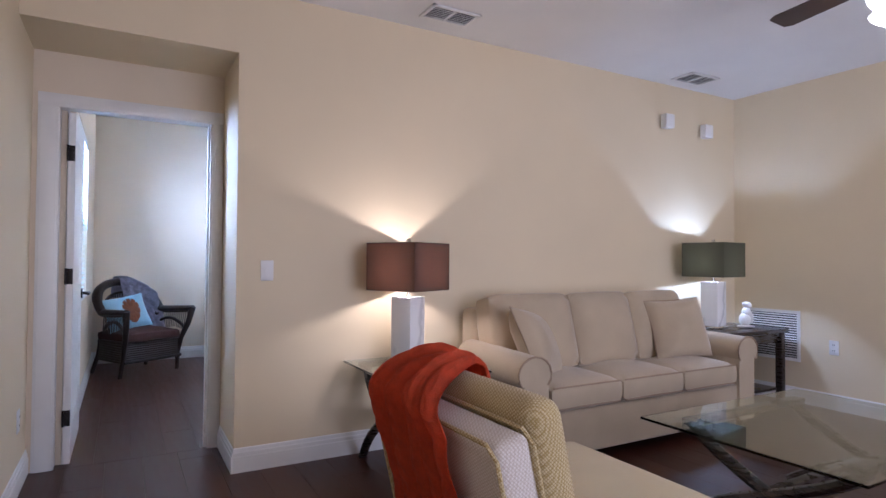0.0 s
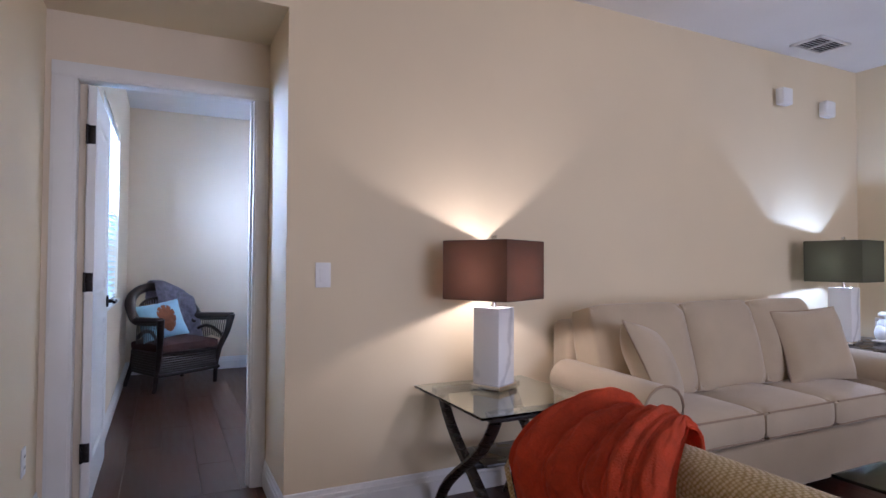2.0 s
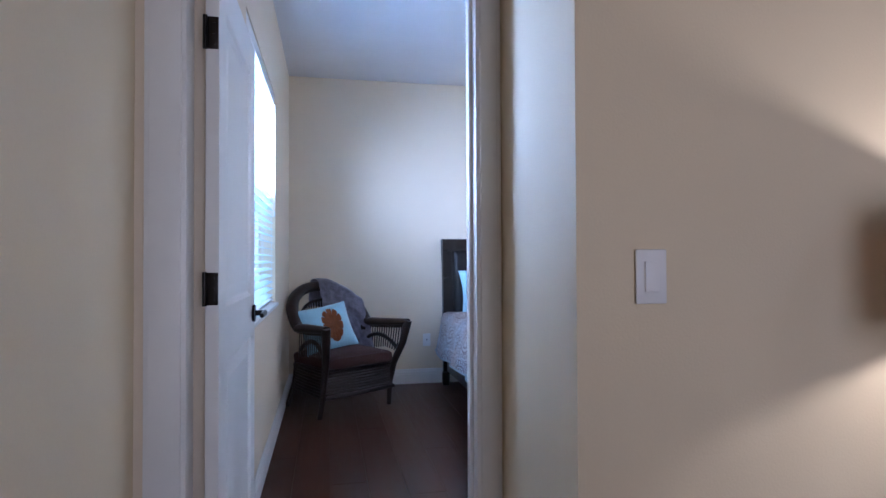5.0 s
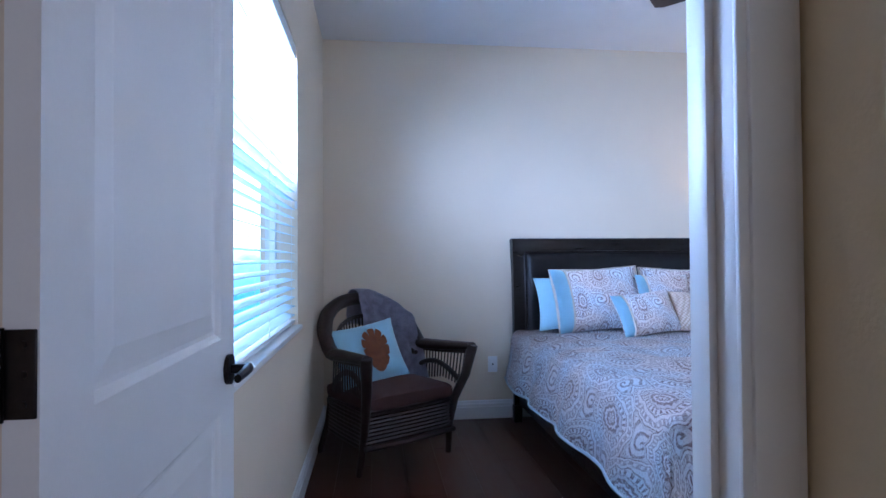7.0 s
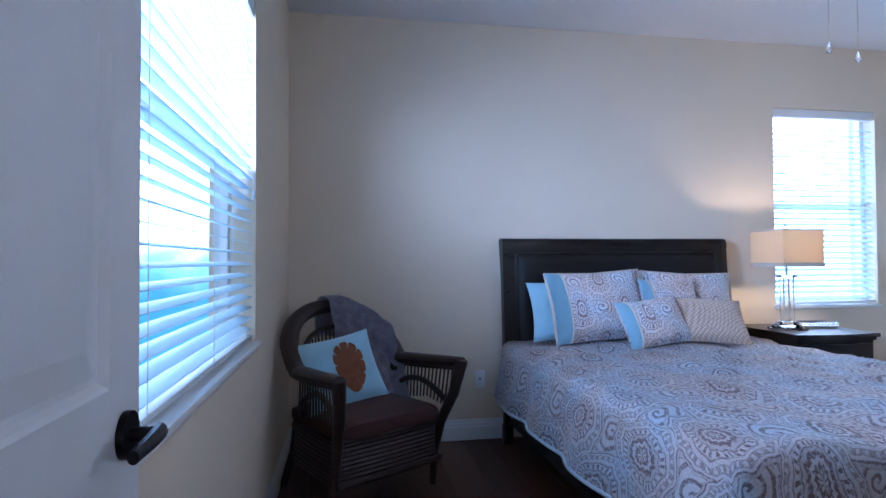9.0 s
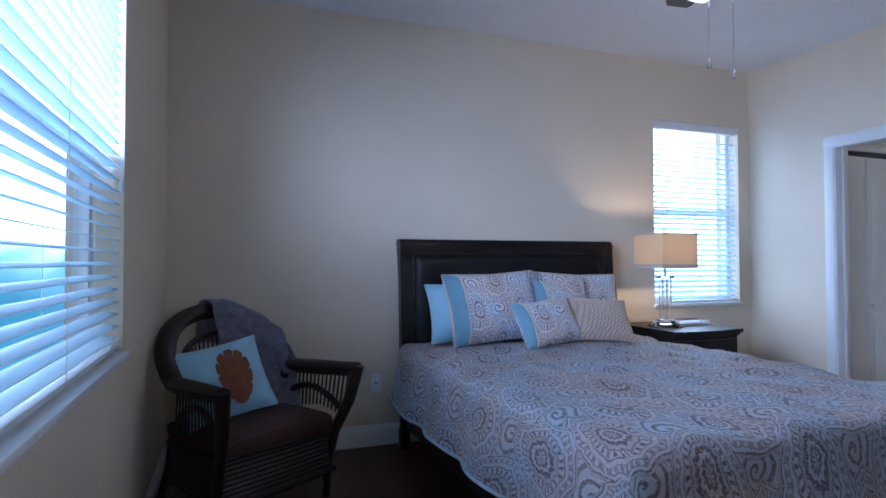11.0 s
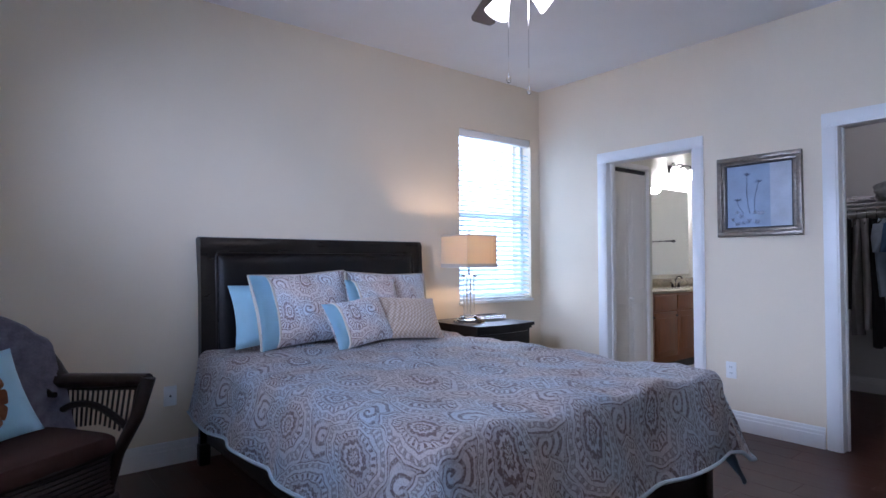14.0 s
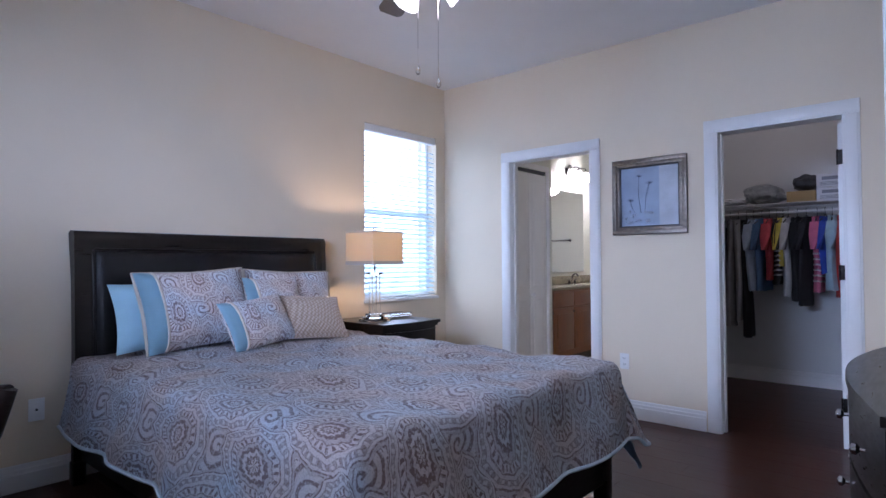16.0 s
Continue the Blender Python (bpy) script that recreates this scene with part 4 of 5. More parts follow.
def fan(name, label, m, turn, pulls):
    root = thing(name, label, "ceiling fan", m)
    part("canopy", lathe(B(), [(0.07, 0.0), (0.068, -0.03), (0.03, -0.06), (0.014, -0.065)]), BRONZE, root)
    part("downrod", tube(B(), [(0, 0, -0.06), (0, 0, -0.17)], 0.013, 12), BRONZE, root)
    part("motor", lathe(B(), [(0.03, -0.16), (0.10, -0.18), (0.125, -0.22), (0.125, -0.27), (0.09, -0.31), (0.05, -0.33)], seg=28), BRONZE, root)
    for i in range(5):
        a = pose(0, 0, -0.285, 0, 0, turn + i * 72)
        bm = box(B(), 0.10, 0.22, -0.018, 0.018, -0.004, 0.004, 0.003, m=a)
        part("blade_iron", bm, BRONZE, root)
        bm = B()
        t = a @ pose(0, 0, 0.008, 11)
        out = [(0.19, -0.052), (0.30, -0.06), (0.58, -0.068), (0.62, -0.05), (0.62, 0.05), (0.58, 0.068), (0.30, 0.06), (0.19, 0.052)]
        lo = [bm.verts.new(t @ Vector((*p, 0))) for p in out]
        hi = [bm.verts.new(t @ Vector((*p, 0.006))) for p in out]
        bm.faces.new(lo[::-1]), bm.faces.new(hi)
        for k in range(len(out)):
            bm.faces.new((lo[k], lo[(k + 1) % 8], hi[(k + 1) % 8], hi[k]))
        part("blade", bm, BLADE, root)
    part("light_fitter", lathe(B(), [(0.05, -0.33), (0.065, -0.345), (0.065, -0.375), (0.03, -0.39)]), BRONZE, root)
    for i in range(3):
        a = pose(0, 0, -0.375, 0, 0, turn + 20 + i * 120) @ pose(0.075, 0, 0, 0, -52, 0)
        g = part("glass_shade", lathe(B(), [(0.024, 0.0), (0.036, -0.03), (0.05, -0.07), (0.060, -0.10), (0.056, -0.102), (0.03, -0.03)], seg=20), OPAL, root, "lit opal glass shade")
        g.matrix_basis = a
    for dx, dy, z in pulls:
        bm = B()
        tube(bm, [(dx, dy, -0.38), (dx, dy, z + 0.11)], 0.0022, 6)
        chain = part("pull_chain", bm, CHROME, root)
        bm = tube(B(), [(dx, dy, z + 0.11), (dx, dy, z + 0.03)], 0.001, 5)
        lathe(bm, [(0.003, z + 0.03), (0.010, z + 0.012), (0.011, z), (0.005, z - 0.012)], dx, dy, 12)
        part("chain_bob", bm, CRYSTAL, chain, "clear crystal bob")
    return root


fan("ceiling_fan", "dark-bladed ceiling fan with lit glass shades and pull chains", pose(2.48, 5.62, ZC), 62, [(0.05, -0.03, -0.845), (-0.02, 0.03, -0.79)])
fan("ceiling_fan", "dark-bladed living room ceiling fan with lit shades", pose(3.40, 1.09, LZ), 152, [])

# ---- bed ----
BED = thing("bed", "dark wood sleigh bed with a padded headboard", "bed", pose(2.43, 5.12, 0))
bm = B()
prof = [(2.22, 0.10), (2.26, 0.10), (2.27, 0.70), (2.29, 1.05), (2.33, 1.28), (2.34, 1.325), (2.31, 1.34), (2.27, 1.335), (2.25, 1.30), (2.255, 1.26), (2.24, 1.05), (2.22, 0.70)]
extrude_profile(bm, prof, -0.80, 0.80)
HB = part("headboard", bm, BEDWOOD, BED)


def board_face(z):
    """Depth of the headboard's front face at a height."""
    for (ya, za), (yb, zb) in zip(((2.22, 0.5), (2.22, 0.70), (2.24, 1.05)), ((2.22, 0.70), (2.24, 1.05), (2.255, 1.26))):
        if z <= zb:
            return ya + (yb - ya) * (z - za) / (zb - za)
    return 2.255


def pad_at(u, v):
    x, z = -0.715 + 1.43 * u, 0.55 + 0.675 * v
    e = min(1.0, min(0.715 - abs(x), 1.225 - z) / 0.06)
    return Vector((x, board_face(z) - 0.003 - 0.024 * math.sqrt(max(0.0, 1 - (1 - max(e, 0)) ** 2)), z))


part("headboard_pad", sheet(B(), pad_at, 80, 40), LEATHER, HB, "black padded leather panel")
bm = tube(B(), [(x, board_face(z) - 0.004, z) for x, z in ((-0.728, 0.50), (-0.728, 0.80), (-0.728, 1.05), (-0.728, 1.225), (-0.722, 1.236), (0.722, 1.236), (0.728, 1.225), (0.728, 1.05), (0.728, 0.80), (0.728, 0.50))], 0.008, 8)
part("pad_bead", bm, BEDWOOD, HB)
for s in (-1, 1):
    bm = extrude_profile(B(), [(p[0] - 0.006, p[1]) if i > 5 else (p[0] + 0.004, p[1]) for i, p in enumerate(prof)], s * 0.80 - 0.02, s * 0.80 + 0.02)
    box(bm, s * 0.80 - 0.03, s * 0.80 + 0.03, 2.19, 2.26, 0, 0.12, 0.006)
    part("head_post", bm, BEDWOOD, BED)
    part("side_rail", box(B(), s * 0.775 - 0.018, s * 0.775 + 0.018, 0.05, 2.20, 0.13, 0.33, 0.006), BEDWOOD, BED)
    part("foot_post", box(B(), s * 0.77 - 0.035, s * 0.77 + 0.035, -0.01, 0.06, 0, 0.36, 0.008), BEDWOOD, BED)
part("footboard", box(B(), -0.735, 0.735, 0.005, 0.045, 0.10, 0.36, 0.006), BEDWOOD, BED)
part("mattress", box(B(), -0.74, 0.74, 0.07, 2.17, 0.20, 0.60, 0.05, 4), CREAMCLOTH, BED)


def quilt(u, v, lift=0.0):
    """u from the west hem over the bed to the east hem, v from the foot hem to the head."""
    hang = 0.40
    s = u * (1.60 + 2 * hang) - hang
    f = v * (2.17 + hang) - hang
    r = 0.10
    ox = max(0.0, -s, s - 1.60)
    oy = max(0.0, -f)
    x, y = min(max(s, 0), 1.60) - 0.80, max(f, 0)
    o = min(math.hypot(ox, oy), hang * 1.12)
    flare = 0.11 if s > 1.6 else 0.075
    sx = (-1 if s < 0 else 1) if ox else 0
    if o > 0:
        cx, cy = sx * ox / math.hypot(ox, oy), -oy / math.hypot(ox, oy)
        q = min(o / r, math.pi / 2)
        outw = r * 0.62 * math.sin(q) + max(0, o - r * math.pi / 2) * flare / 0.3
        down = r * (1 - math.cos(q)) + max(0, o - r * math.pi / 2) * 0.97
        x += cx * outw
        y += cy * outw
    else:
        down = 0.0
    z = 0.672 - down
    inside = 1 - min(1, o / 0.25)
    z += inside * (0.016 * math.sin(s / 1.6 * math.pi) + wobble((s, f, 0), 3.2, 0.026) + wobble((s, f, 4), 9, 0.010) - 0.016 * max(0.0, math.cos(s * 13.5) * math.cos(f * 13.5)) ** 6)
    if o > 0.08:
        fold = math.sin((f if ox > oy else s) * 11 + wobble((s, f, 2), 2, 3)) * 0.020 * min(1, (o - 0.08) / 0.2)
        x += fold * (sx if ox >= oy else 0)
        y -= fold * (1 if oy > ox else 0)
    crease = wobble((s, f, 8), 5, 0.010)
    return Vector((x, y, z + crease + lift))


bm = sheet(B(), quilt, 150, 160, (2.40, 2.57))
bmesh.ops.solidify(bm, geom=bm.faces[:], thickness=0.018)
Q = thing("comforter", "paisley jacquard comforter spread over the bed", "comforter", pose(2.43, 5.12, 0))
part("comforter_top", bm, PAISLEY, Q, "mauve and pale blue paisley cloth")
bm = B()
hem = [quilt(0, k / 60) for k in range(60, -1, -1)] + [quilt(k / 60, 0) for k in range(1, 61)] + [quilt(1, k / 60) for k in range(1, 61)]
tube(bm, [p + Vector((0, 0, -0.004)) for p in hem], 0.009, 6)
part("edge_piping", bm, HEM, Q, "pale blue corded edge")
bm = sheet(B(), lambda u, v: quilt(0.90 + 0.1 * u, 0.16 * v) + Vector((-0.02, 0.03, -0.05 - 0.09 * u * (1 - v))), 10, 10)
bmesh.ops.solidify(bm, geom=bm.faces[:], thickness=0.004)
part("lining", bm, LINING, Q, "slate blue lining at the foot corner")


def bed_pillow(label, m, w, h, d, cloth, band=0.0, flange=False):
    th = thing("bed_pillow", label, "pillow", m, "pillows on the bed")
    part("pillow_cover", pillow(B(), w, h, d, Matrix()), cloth, th)
    if band:
        def strip(u, v, s=-1):
            a, c = -1 + u * band * 2, 2 * v - 1
            t = max(0.0, (1 - a ** 4)) ** 0.6 * max(0.0, (1 - c ** 4)) ** 0.6
            x = a * w / 2 * (1 - 0.07 * (1 - c * c) * abs(a))
            z = c * h / 2 * (1 - 0.07 * (1 - a * a) * abs(c)) + h / 2
            return Vector((x, s * (d / 2 * t * (0.75 + 0.25 * (1 - a * a) * (1 - c * c)) + 0.008) + wobble((x * 1.3, s, z), 6, 0.008) * t, z))
        bm = sheet(B(), strip, 8, 18)
        bmesh.ops.solidify(bm, geom=bm.faces[:], thickness=-0.003)
        part("border_band", bm, BLUECLOTH, th, "pale blue satin border")
        bm = tube(B(), [strip(1, k / 18) + Vector((0, -0.003, 0)) for k in range(19)], 0.007, 6)
        part("cord", bm, CREAMCLOTH, th, "cream cord")
    if flange:
        bm = B()
        pts = [(-w / 2, 0, 0), (-w / 2 * 0.94, 0, h / 2), (-w / 2, 0, h), (0, 0, h * 0.965), (w / 2, 0, h), (w / 2 * 0.94, 0, h / 2), (w / 2, 0, 0)]
        tube(bm, pts, 0.012, 6, 0.4)
        part("flange", bm, CREAMCLOTH, th, "cream flanged edge")
    return th


bed_pillow("pale blue satin pillow leaning on the headboard", pose(2.07, 7.16, 0.69, -14, -2, 3), 0.66, 0.38, 0.17, BLUECLOTH, 0, False)
bed_pillow("large paisley pillow sham with a pale blue border", pose(2.17, 7.02, 0.685, -20, -2, 4), 0.66, 0.46, 0.19, PAISLEY_SMALL, 0.14, True)
bed_pillow("large paisley pillow sham with a cream flange", pose(2.83, 7.13, 0.685, -17, 2, -3), 0.64, 0.44, 0.18, PAISLEY_SMALL, 0, True)
bed_pillow("paisley pillow with a pale blue border tucked behind", pose(2.63, 6.99, 0.685, -17, 0, 6), 0.42, 0.40, 0.14, PAISLEY_SMALL, 0.14)
bed_pillow("small paisley boudoir pillow with a pale blue border", pose(2.40, 6.76, 0.69, -27, -5, 12), 0.46, 0.30, 0.14, PAISLEY_SMALL, 0.14)
bed_pillow("tan basket-weave boudoir pillow", pose(2.76, 6.79, 0.69, -34, 4, -4), 0.47, 0.31, 0.14, TANWEAVE)

# ---- bedside table, lamp, tray ----
NS = thing("nightstand", "black-brown nightstand with a bowed front", "nightstand", pose(3.635, 7.13, 0))


def bow_top(bm, x0, x1, y0, y1, z0, z1, bow, n=14):
    out = [(x1, y1), (x0, y1)] + [(x0 + (x1 - x0) * k / n, y0 - bow * math.sin(math.pi * k / n)) for k in range(n + 1)]
    lo = [bm.verts.new((*p, z0)) for p in out]
    hi = [bm.verts.new((*p, z1)) for p in out]
    bm.faces.new(lo[::-1]), bm.faces.new(hi)
    for k in range(len(out)):
        bm.faces.new((lo[k], lo[(k + 1) % len(out)], hi[(k + 1) % len(out)], hi[k]))
    return bm


part("top", bow_top(B(), -0.30, 0.30, -0.30, 0.31, 0.695, 0.72, 0.03), BEDWOOD, NS)
part("top_moulding", bow_top(B(), -0.285, 0.285, -0.285, 0.30, 0.675, 0.694, 0.03), BEDWOOD, NS)
part("carcass", bow_top(B(), -0.275, 0.275, -0.27, 0.30, 0.06, 0.674, 0.03), BEDWOOD, NS)
for i, z in enumerate((0.10, 0.29, 0.48)):
    d = part("drawer_front", bow_top(B(), -0.255, 0.255, -0.283, -0.268, z, z + 0.175, 0.03), BEDWOOD, NS)
    for x in (-0.12, 0.12):
        bm = lathe(B(), [(0.006, 0), (0.006, 0.015), (0.015, 0.022), (0.015, 0.03), (0.006, 0.034)], 0, 0, 12)
        bmesh.ops.transform(bm, matrix=pose(x, -0.31, z + 0.088, 90), verts=bm.verts)
        part("knob", bm, CHROME, d)
for x in (-0.24, 0.24):
    for y in (-0.22, 0.26):
        part("foot", box(B(), x - 0.03, x + 0.03, y - 0.03, y + 0.03, 0, 0.06, 0.005), BEDWOOD, NS)

BL = thing("bedside_lamp", "lit crystal column lamp with a cream square shade", "table lamp", pose(3.50, 7.10, 0.72))
for s, z0, z1 in ((0.085, 0.0, 0.018), (0.066, 0.018, 0.036), (0.05, 0.036, 0.056)):
    part("foot_tier", box(B(), -s, s, -s, s, z0, z1 - 0.0005, 0.003), CRYSTAL, BL, "clear crystal tier")
for x in (-0.019, 0.019):
    for y in (-0.019, 0.019):
        part("column", tube(B(), [(x, y, 0.056), (x, y, 0.345)], 0.016, 12), CRYSTAL, BL)
part("capital", box(B(), -0.045, 0.045, -0.045, 0.045, 0.346, 0.366, 0.004), CRYSTAL, BL)
part("stem", tube(B(), [(0, 0, 0.366), (0, 0, 0.50)], 0.008, 10), CHROME, BL)
s, t = 0.15, 0.003
part("shade", square_shell(B(), s, t, 0.42, 0.665), SHADE_CREAM, BL, "cream fabric shade", False)
for z, hz in ((0.42, 0.028), (0.655, 0.011)):
    part("shade_trim", square_shell(B(), s + 0.003, 0.0028, z, z + hz), CREAMCLOTH, BL, "cream ribbon trim")
part("finial", lathe(B(), [(0.006, 0.66), (0.014, 0.675), (0.014, 0.69), (0.005, 0.70)], seg=12), CRYSTAL, BL)

TR = thing("jewelry_tray", "beaded crystal tray on the nightstand", "tray", pose(3.79, 7.17, 0.72, 0, 0, -6))
part("tray_base", box(B(), -0.11, 0.11, -0.06, 0.06, 0.012, 0.018, 0.002), CHROME, TR)
for i in range(11):
    for y in (-0.06, 0.06):
        part("bead", lathe(B(), [(0.003, 0.012), (0.0095, 0.02), (0.0095, 0.034), (0.003, 0.042)], -0.10 + i * 0.02, y, 8), CRYSTAL, TR)
for x in (-0.1, 0.1):
    for y in (-0.05, 0.05):
        part("foot", tube(B(), [(x, y, 0), (x, y, 0.013)], 0.006, 8), CHROME, TR)

# ---- wicker chair ----
WM = pose(0.668, 6.78, 0, 0, 0, 32) @ Matrix.Scale(0.96, 4)
WC = thing("wicker_chair", "dark brown rattan armchair with curved back", "armchair", WM)


def rim(u, low=0.0):
    """The rail from the west arm tip round the back to the east arm tip; u from 0 to 1."""
    a = math.pi * (1 - u)
    sx = 0.37 * math.cos(a)
    if u < 0.24 or u > 0.76:
        k = (0.24 - u if u < 0.24 else u - 0.76) / 0.24
        side = -1 if u < 0.5 else 1
        return Vector((side * (0.335 + 0.05 * k), 0.10 - 0.50 * k, 0.66 + 0.03 * k - low))
    k = (u - 0.24) / 0.52
    a = math.pi * (1 - k)
    up = math.sin(a) ** 0.8
    return Vector((0.335 * math.cos(a) * (1 + 0.06 * up), 0.10 + 0.26 * up, 0.66 + 0.31 * up - low))


part("top_rail", tube(B(), [rim(k / 60) for k in range(61)], [0.034 + 0.02 * math.sin(math.pi * k / 60) for k in range(61)], 10, 0.8), WICKER, WC)
inner = []
for k in range(61):
    p = rim(k / 60)
    c = Vector((0, 0.02, 0.40))
    inner.append(c + (p - c) * 0.80)
part("inner_rail", tube(B(), inner[13:48], 0.014, 8), WICKER, WC)
for k in range(15, 47, 1):
    q = inner[k]
    part("back_spindle", tube(B(), [q, Vector((q.x * 0.75, 0.26 * (1 - (q.x / 0.3) ** 2 * 0.5) + 0.0, 0.36))], 0.0055, 6), WICKER, WC)
for s in (-1, 1):
    part("front_post", tube(B(), [(s * 0.385, -0.40, 0.70), (s * 0.36, -0.36, 0.52), (s * 0.325, -0.29, 0.36), (s * 0.315, -0.25, 0.20), (s * 0.33, -0.22, 0)], [0.034, 0.030, 0.027, 0.024, 0.020], 10), WICKER, WC)
    part("back_leg", tube(B(), [(s * 0.27, 0.22, 0.40), (s * 0.28, 0.25, 0.20), (s * 0.31, 0.31, 0)], 0.021, 10), WICKER, WC)
    bow = [(s * (0.345 - 0.02 * math.sin(math.pi * k / 16) - 0.05 * (k / 16) ** 2), -0.33 + 0.55 * k / 16, 0.40 + 0.17 * math.sin(math.pi * (0.12 + 0.88 * k / 16))) for k in range(14)]
    part("arm_bow", tube(B(), bow, 0.017, 8), WICKER, WC)
    part("arm_rail", tube(B(), [(s * 0.375, -0.38, 0.655), (s * 0.355, -0.1, 0.635), (s * 0.335, 0.10, 0.63)], 0.013, 8), WICKER, WC)
    for k in range(14):
        y = -0.34 + k * 0.030
        part("arm_spindle", tube(B(), [(s * (0.372 - 0.0012 * k * 2), y, 0.645), (s * 0.345, y + 0.01, 0.47 - 0.03 * abs(k - 6) / 6)], 0.0055, 6), WICKER, WC)
    bm = B()
    for k in range(9):
        z = 0.16 + k * 0.024
        tube(bm, [(s * 0.318, -0.25, z), (s * 0.305, 0.0, z), (s * 0.28, 0.24, z)], 0.012, 6)
    part("side_weave", bm, WICKER, WC)
bm = B()
for k in range(8):
    z = 0.19 + k * 0.022
    tube(bm, [(-0.315, -0.265, z), (0, -0.275, z), (0.315, -0.265, z)], 0.0125, 6)
part("front_weave", bm, WICKER, WC)
for z in (0.165, 0.375):
    part("front_rail", tube(B(), [(-0.325, -0.285, z), (0, -0.30, z), (0.325, -0.285, z)], 0.017, 8), WICKER, WC)
part("seat_frame", box(B(), -0.30, 0.30, -0.26, 0.24, 0.33, 0.365, 0.01), WICKER, WC)
part("seat_cushion", cushion(B(), 0.60, 0.55, 0.095, pose(0, -0.035, 0.366), 0.03), SEATBROWN, WC, "brown cloth seat cushion")

FC = thing("accent_pillow", "pale blue pillow with a rust shell print on the wicker chair", "pillow", WM @ pose(-0.10, -0.06, 0.475, -30, -9, -12))
part("pillow_cover", pillow(B(), 0.44, 0.40, 0.15, Matrix()), BLUECLOTH, FC)
bm = B()


def shell_at(u, v, lift=0.006):
    """v from the hinge to the scalloped rim, u across the fan; lies on the pillow's face."""
    a = radians(-180 + 360 * u)
    r = v * (1 - 0.30 * (1 - abs(math.sin(u * math.pi * 11))) ** 5 * abs(math.cos(a / 2)))
    x, z = 0.035 + 0.098 * r * math.sin(a) * (0.86 + 0.14 * math.cos(a)), 0.190 + 0.142 * r * math.cos(a)
    aa, cc = x / 0.22, (z - 0.2) / 0.2
    t = max(0.0, 1 - aa ** 4) ** 0.6 * max(0.0, 1 - cc ** 4) ** 0.6
    rib = 0.003 * abs(math.sin(u * math.pi * 11)) * v
    return Vector((x, -(0.075 * t * (0.75 + 0.25 * (1 - aa * aa) * (1 - cc * cc)) + lift + rib) + wobble((x * 1.3, -1, z), 6, 0.008) * t, z))


sheet(bm, shell_at, 132, 10)
bmesh.ops.solidify(bm, geom=bm.faces[:], thickness=0.002)
part("shell_print", bm, CORAL, FC, "rust orange scallop shell")


def fleece_at(u, v):
    x = -0.035 + 0.36 * u + 0.03 * (v - 0.5)
    s = v * 0.80
    top = rim(0.5 + 0.26 * x / 0.42)
    if s < 0.18:
        p = Vector((x, top.y + 0.065 + 0.01 * s, top.z - 0.18 + s))
    elif s < 0.33:
        a = (s - 0.18) / 0.15 * math.pi
        p = Vector((x, top.y - 0.01 + 0.075 * math.cos(a), top.z + 0.02 + 0.05 * math.sin(a)))
    else:
        k = s - 0.33
        p = Vector((x, top.y - 0.085 - 0.36 * k, top.z + 0.02 - k * 0.95))
    p += Vector((0, -1, 0.4)) * (wobble((u * 3, v * 5, 0), 1.4, 0.018) + wobble((u * 9, v * 18, 3), 2, 0.006))
    return p


bm = sheet(B(), fleece_at, 30, 60)
bmesh.ops.solidify(bm, geom=bm.faces[:], thickness=0.012)
solid("fleece_throw", bm, FLEECE, "grey-lilac fleece throw folded over the wicker chair back", "throw blanket", "", WM)

# ---- picture ----
PIC = thing("framed_picture", "framed pale blue flower print in a pewter frame", "picture", pose(XE, 5.498, 1.63, 0, 0, -90))
w, h = 0.546, 0.556
for nm, d0, d1, o, wd, mt in (("outer_moulding", -0.030, -0.002, 0.0, 0.032, PEWTER), ("inner_moulding", -0.022, -0.002, 0.032, 0.022, PEWTER), ("dark_lip", -0.016, -0.002, 0.054, 0.010, SLOT)):
    x, z = w / 2 - o, h / 2 - o
    bm = B()
    box(bm, -x, x, d0, d1, z - wd, z, 0.004), box(bm, -x, x, d0, d1, -z, -z + wd, 0.004)
    box(bm, -x, -x + wd, d0, d1, -z + wd, z - wd, 0.004), box(bm, x - wd, x, d0, d1, -z + wd, z - wd, 0.004)
    part(nm, bm, mt, PIC)
PRINT = mat("pale_blue_print", (0.34, 0.42, 0.55), 0.6, vary=0.25, scale=7)
PRINT2 = mat("pale_grey_print", (0.52, 0.56, 0.62), 0.6, vary=0.2, scale=9)
INK = mat("slate_print_ink", (0.13, 0.16, 0.23), 0.6, vary=0.3, scale=40)
WHITEINK = mat("white_print_ink", (0.66, 0.70, 0.76), 0.6, vary=0.2, scale=40)
part("print", box(B(), -0.21, 0.21, -0.006, -0.003, -0.215, 0.215), PRINT, PIC)
part("print_strip", box(B(), 0.075, 0.208, -0.0078, -0.0065, -0.213, 0.213), PRINT2, PIC)
bm = B()
for x0, z0, x1, z1 in ((-0.06, -0.12, -0.075, 0.145), (-0.03, -0.12, 0.0, 0.09), (-0.10, -0.12, -0.14, -0.03)):
    tube(bm, [(x0, -0.0075, z0), ((x0 + x1) / 2 - 0.01, -0.0075, (z0 + z1) / 2), (x1, -0.0075, z1)], 0.0018, 5, 0.4)
    for k in range(7):
        a = radians(20 + 140 * k / 6)
        tube(bm, [(x1, -0.0075, z1), (x1 + 0.03 * math.cos(a), -0.0075, z1 + 0.018 * math.sin(a))], 0.003, 5, 0.3)
part("printed_stems", bm, INK, PIC)
rnd = random.Random(4)
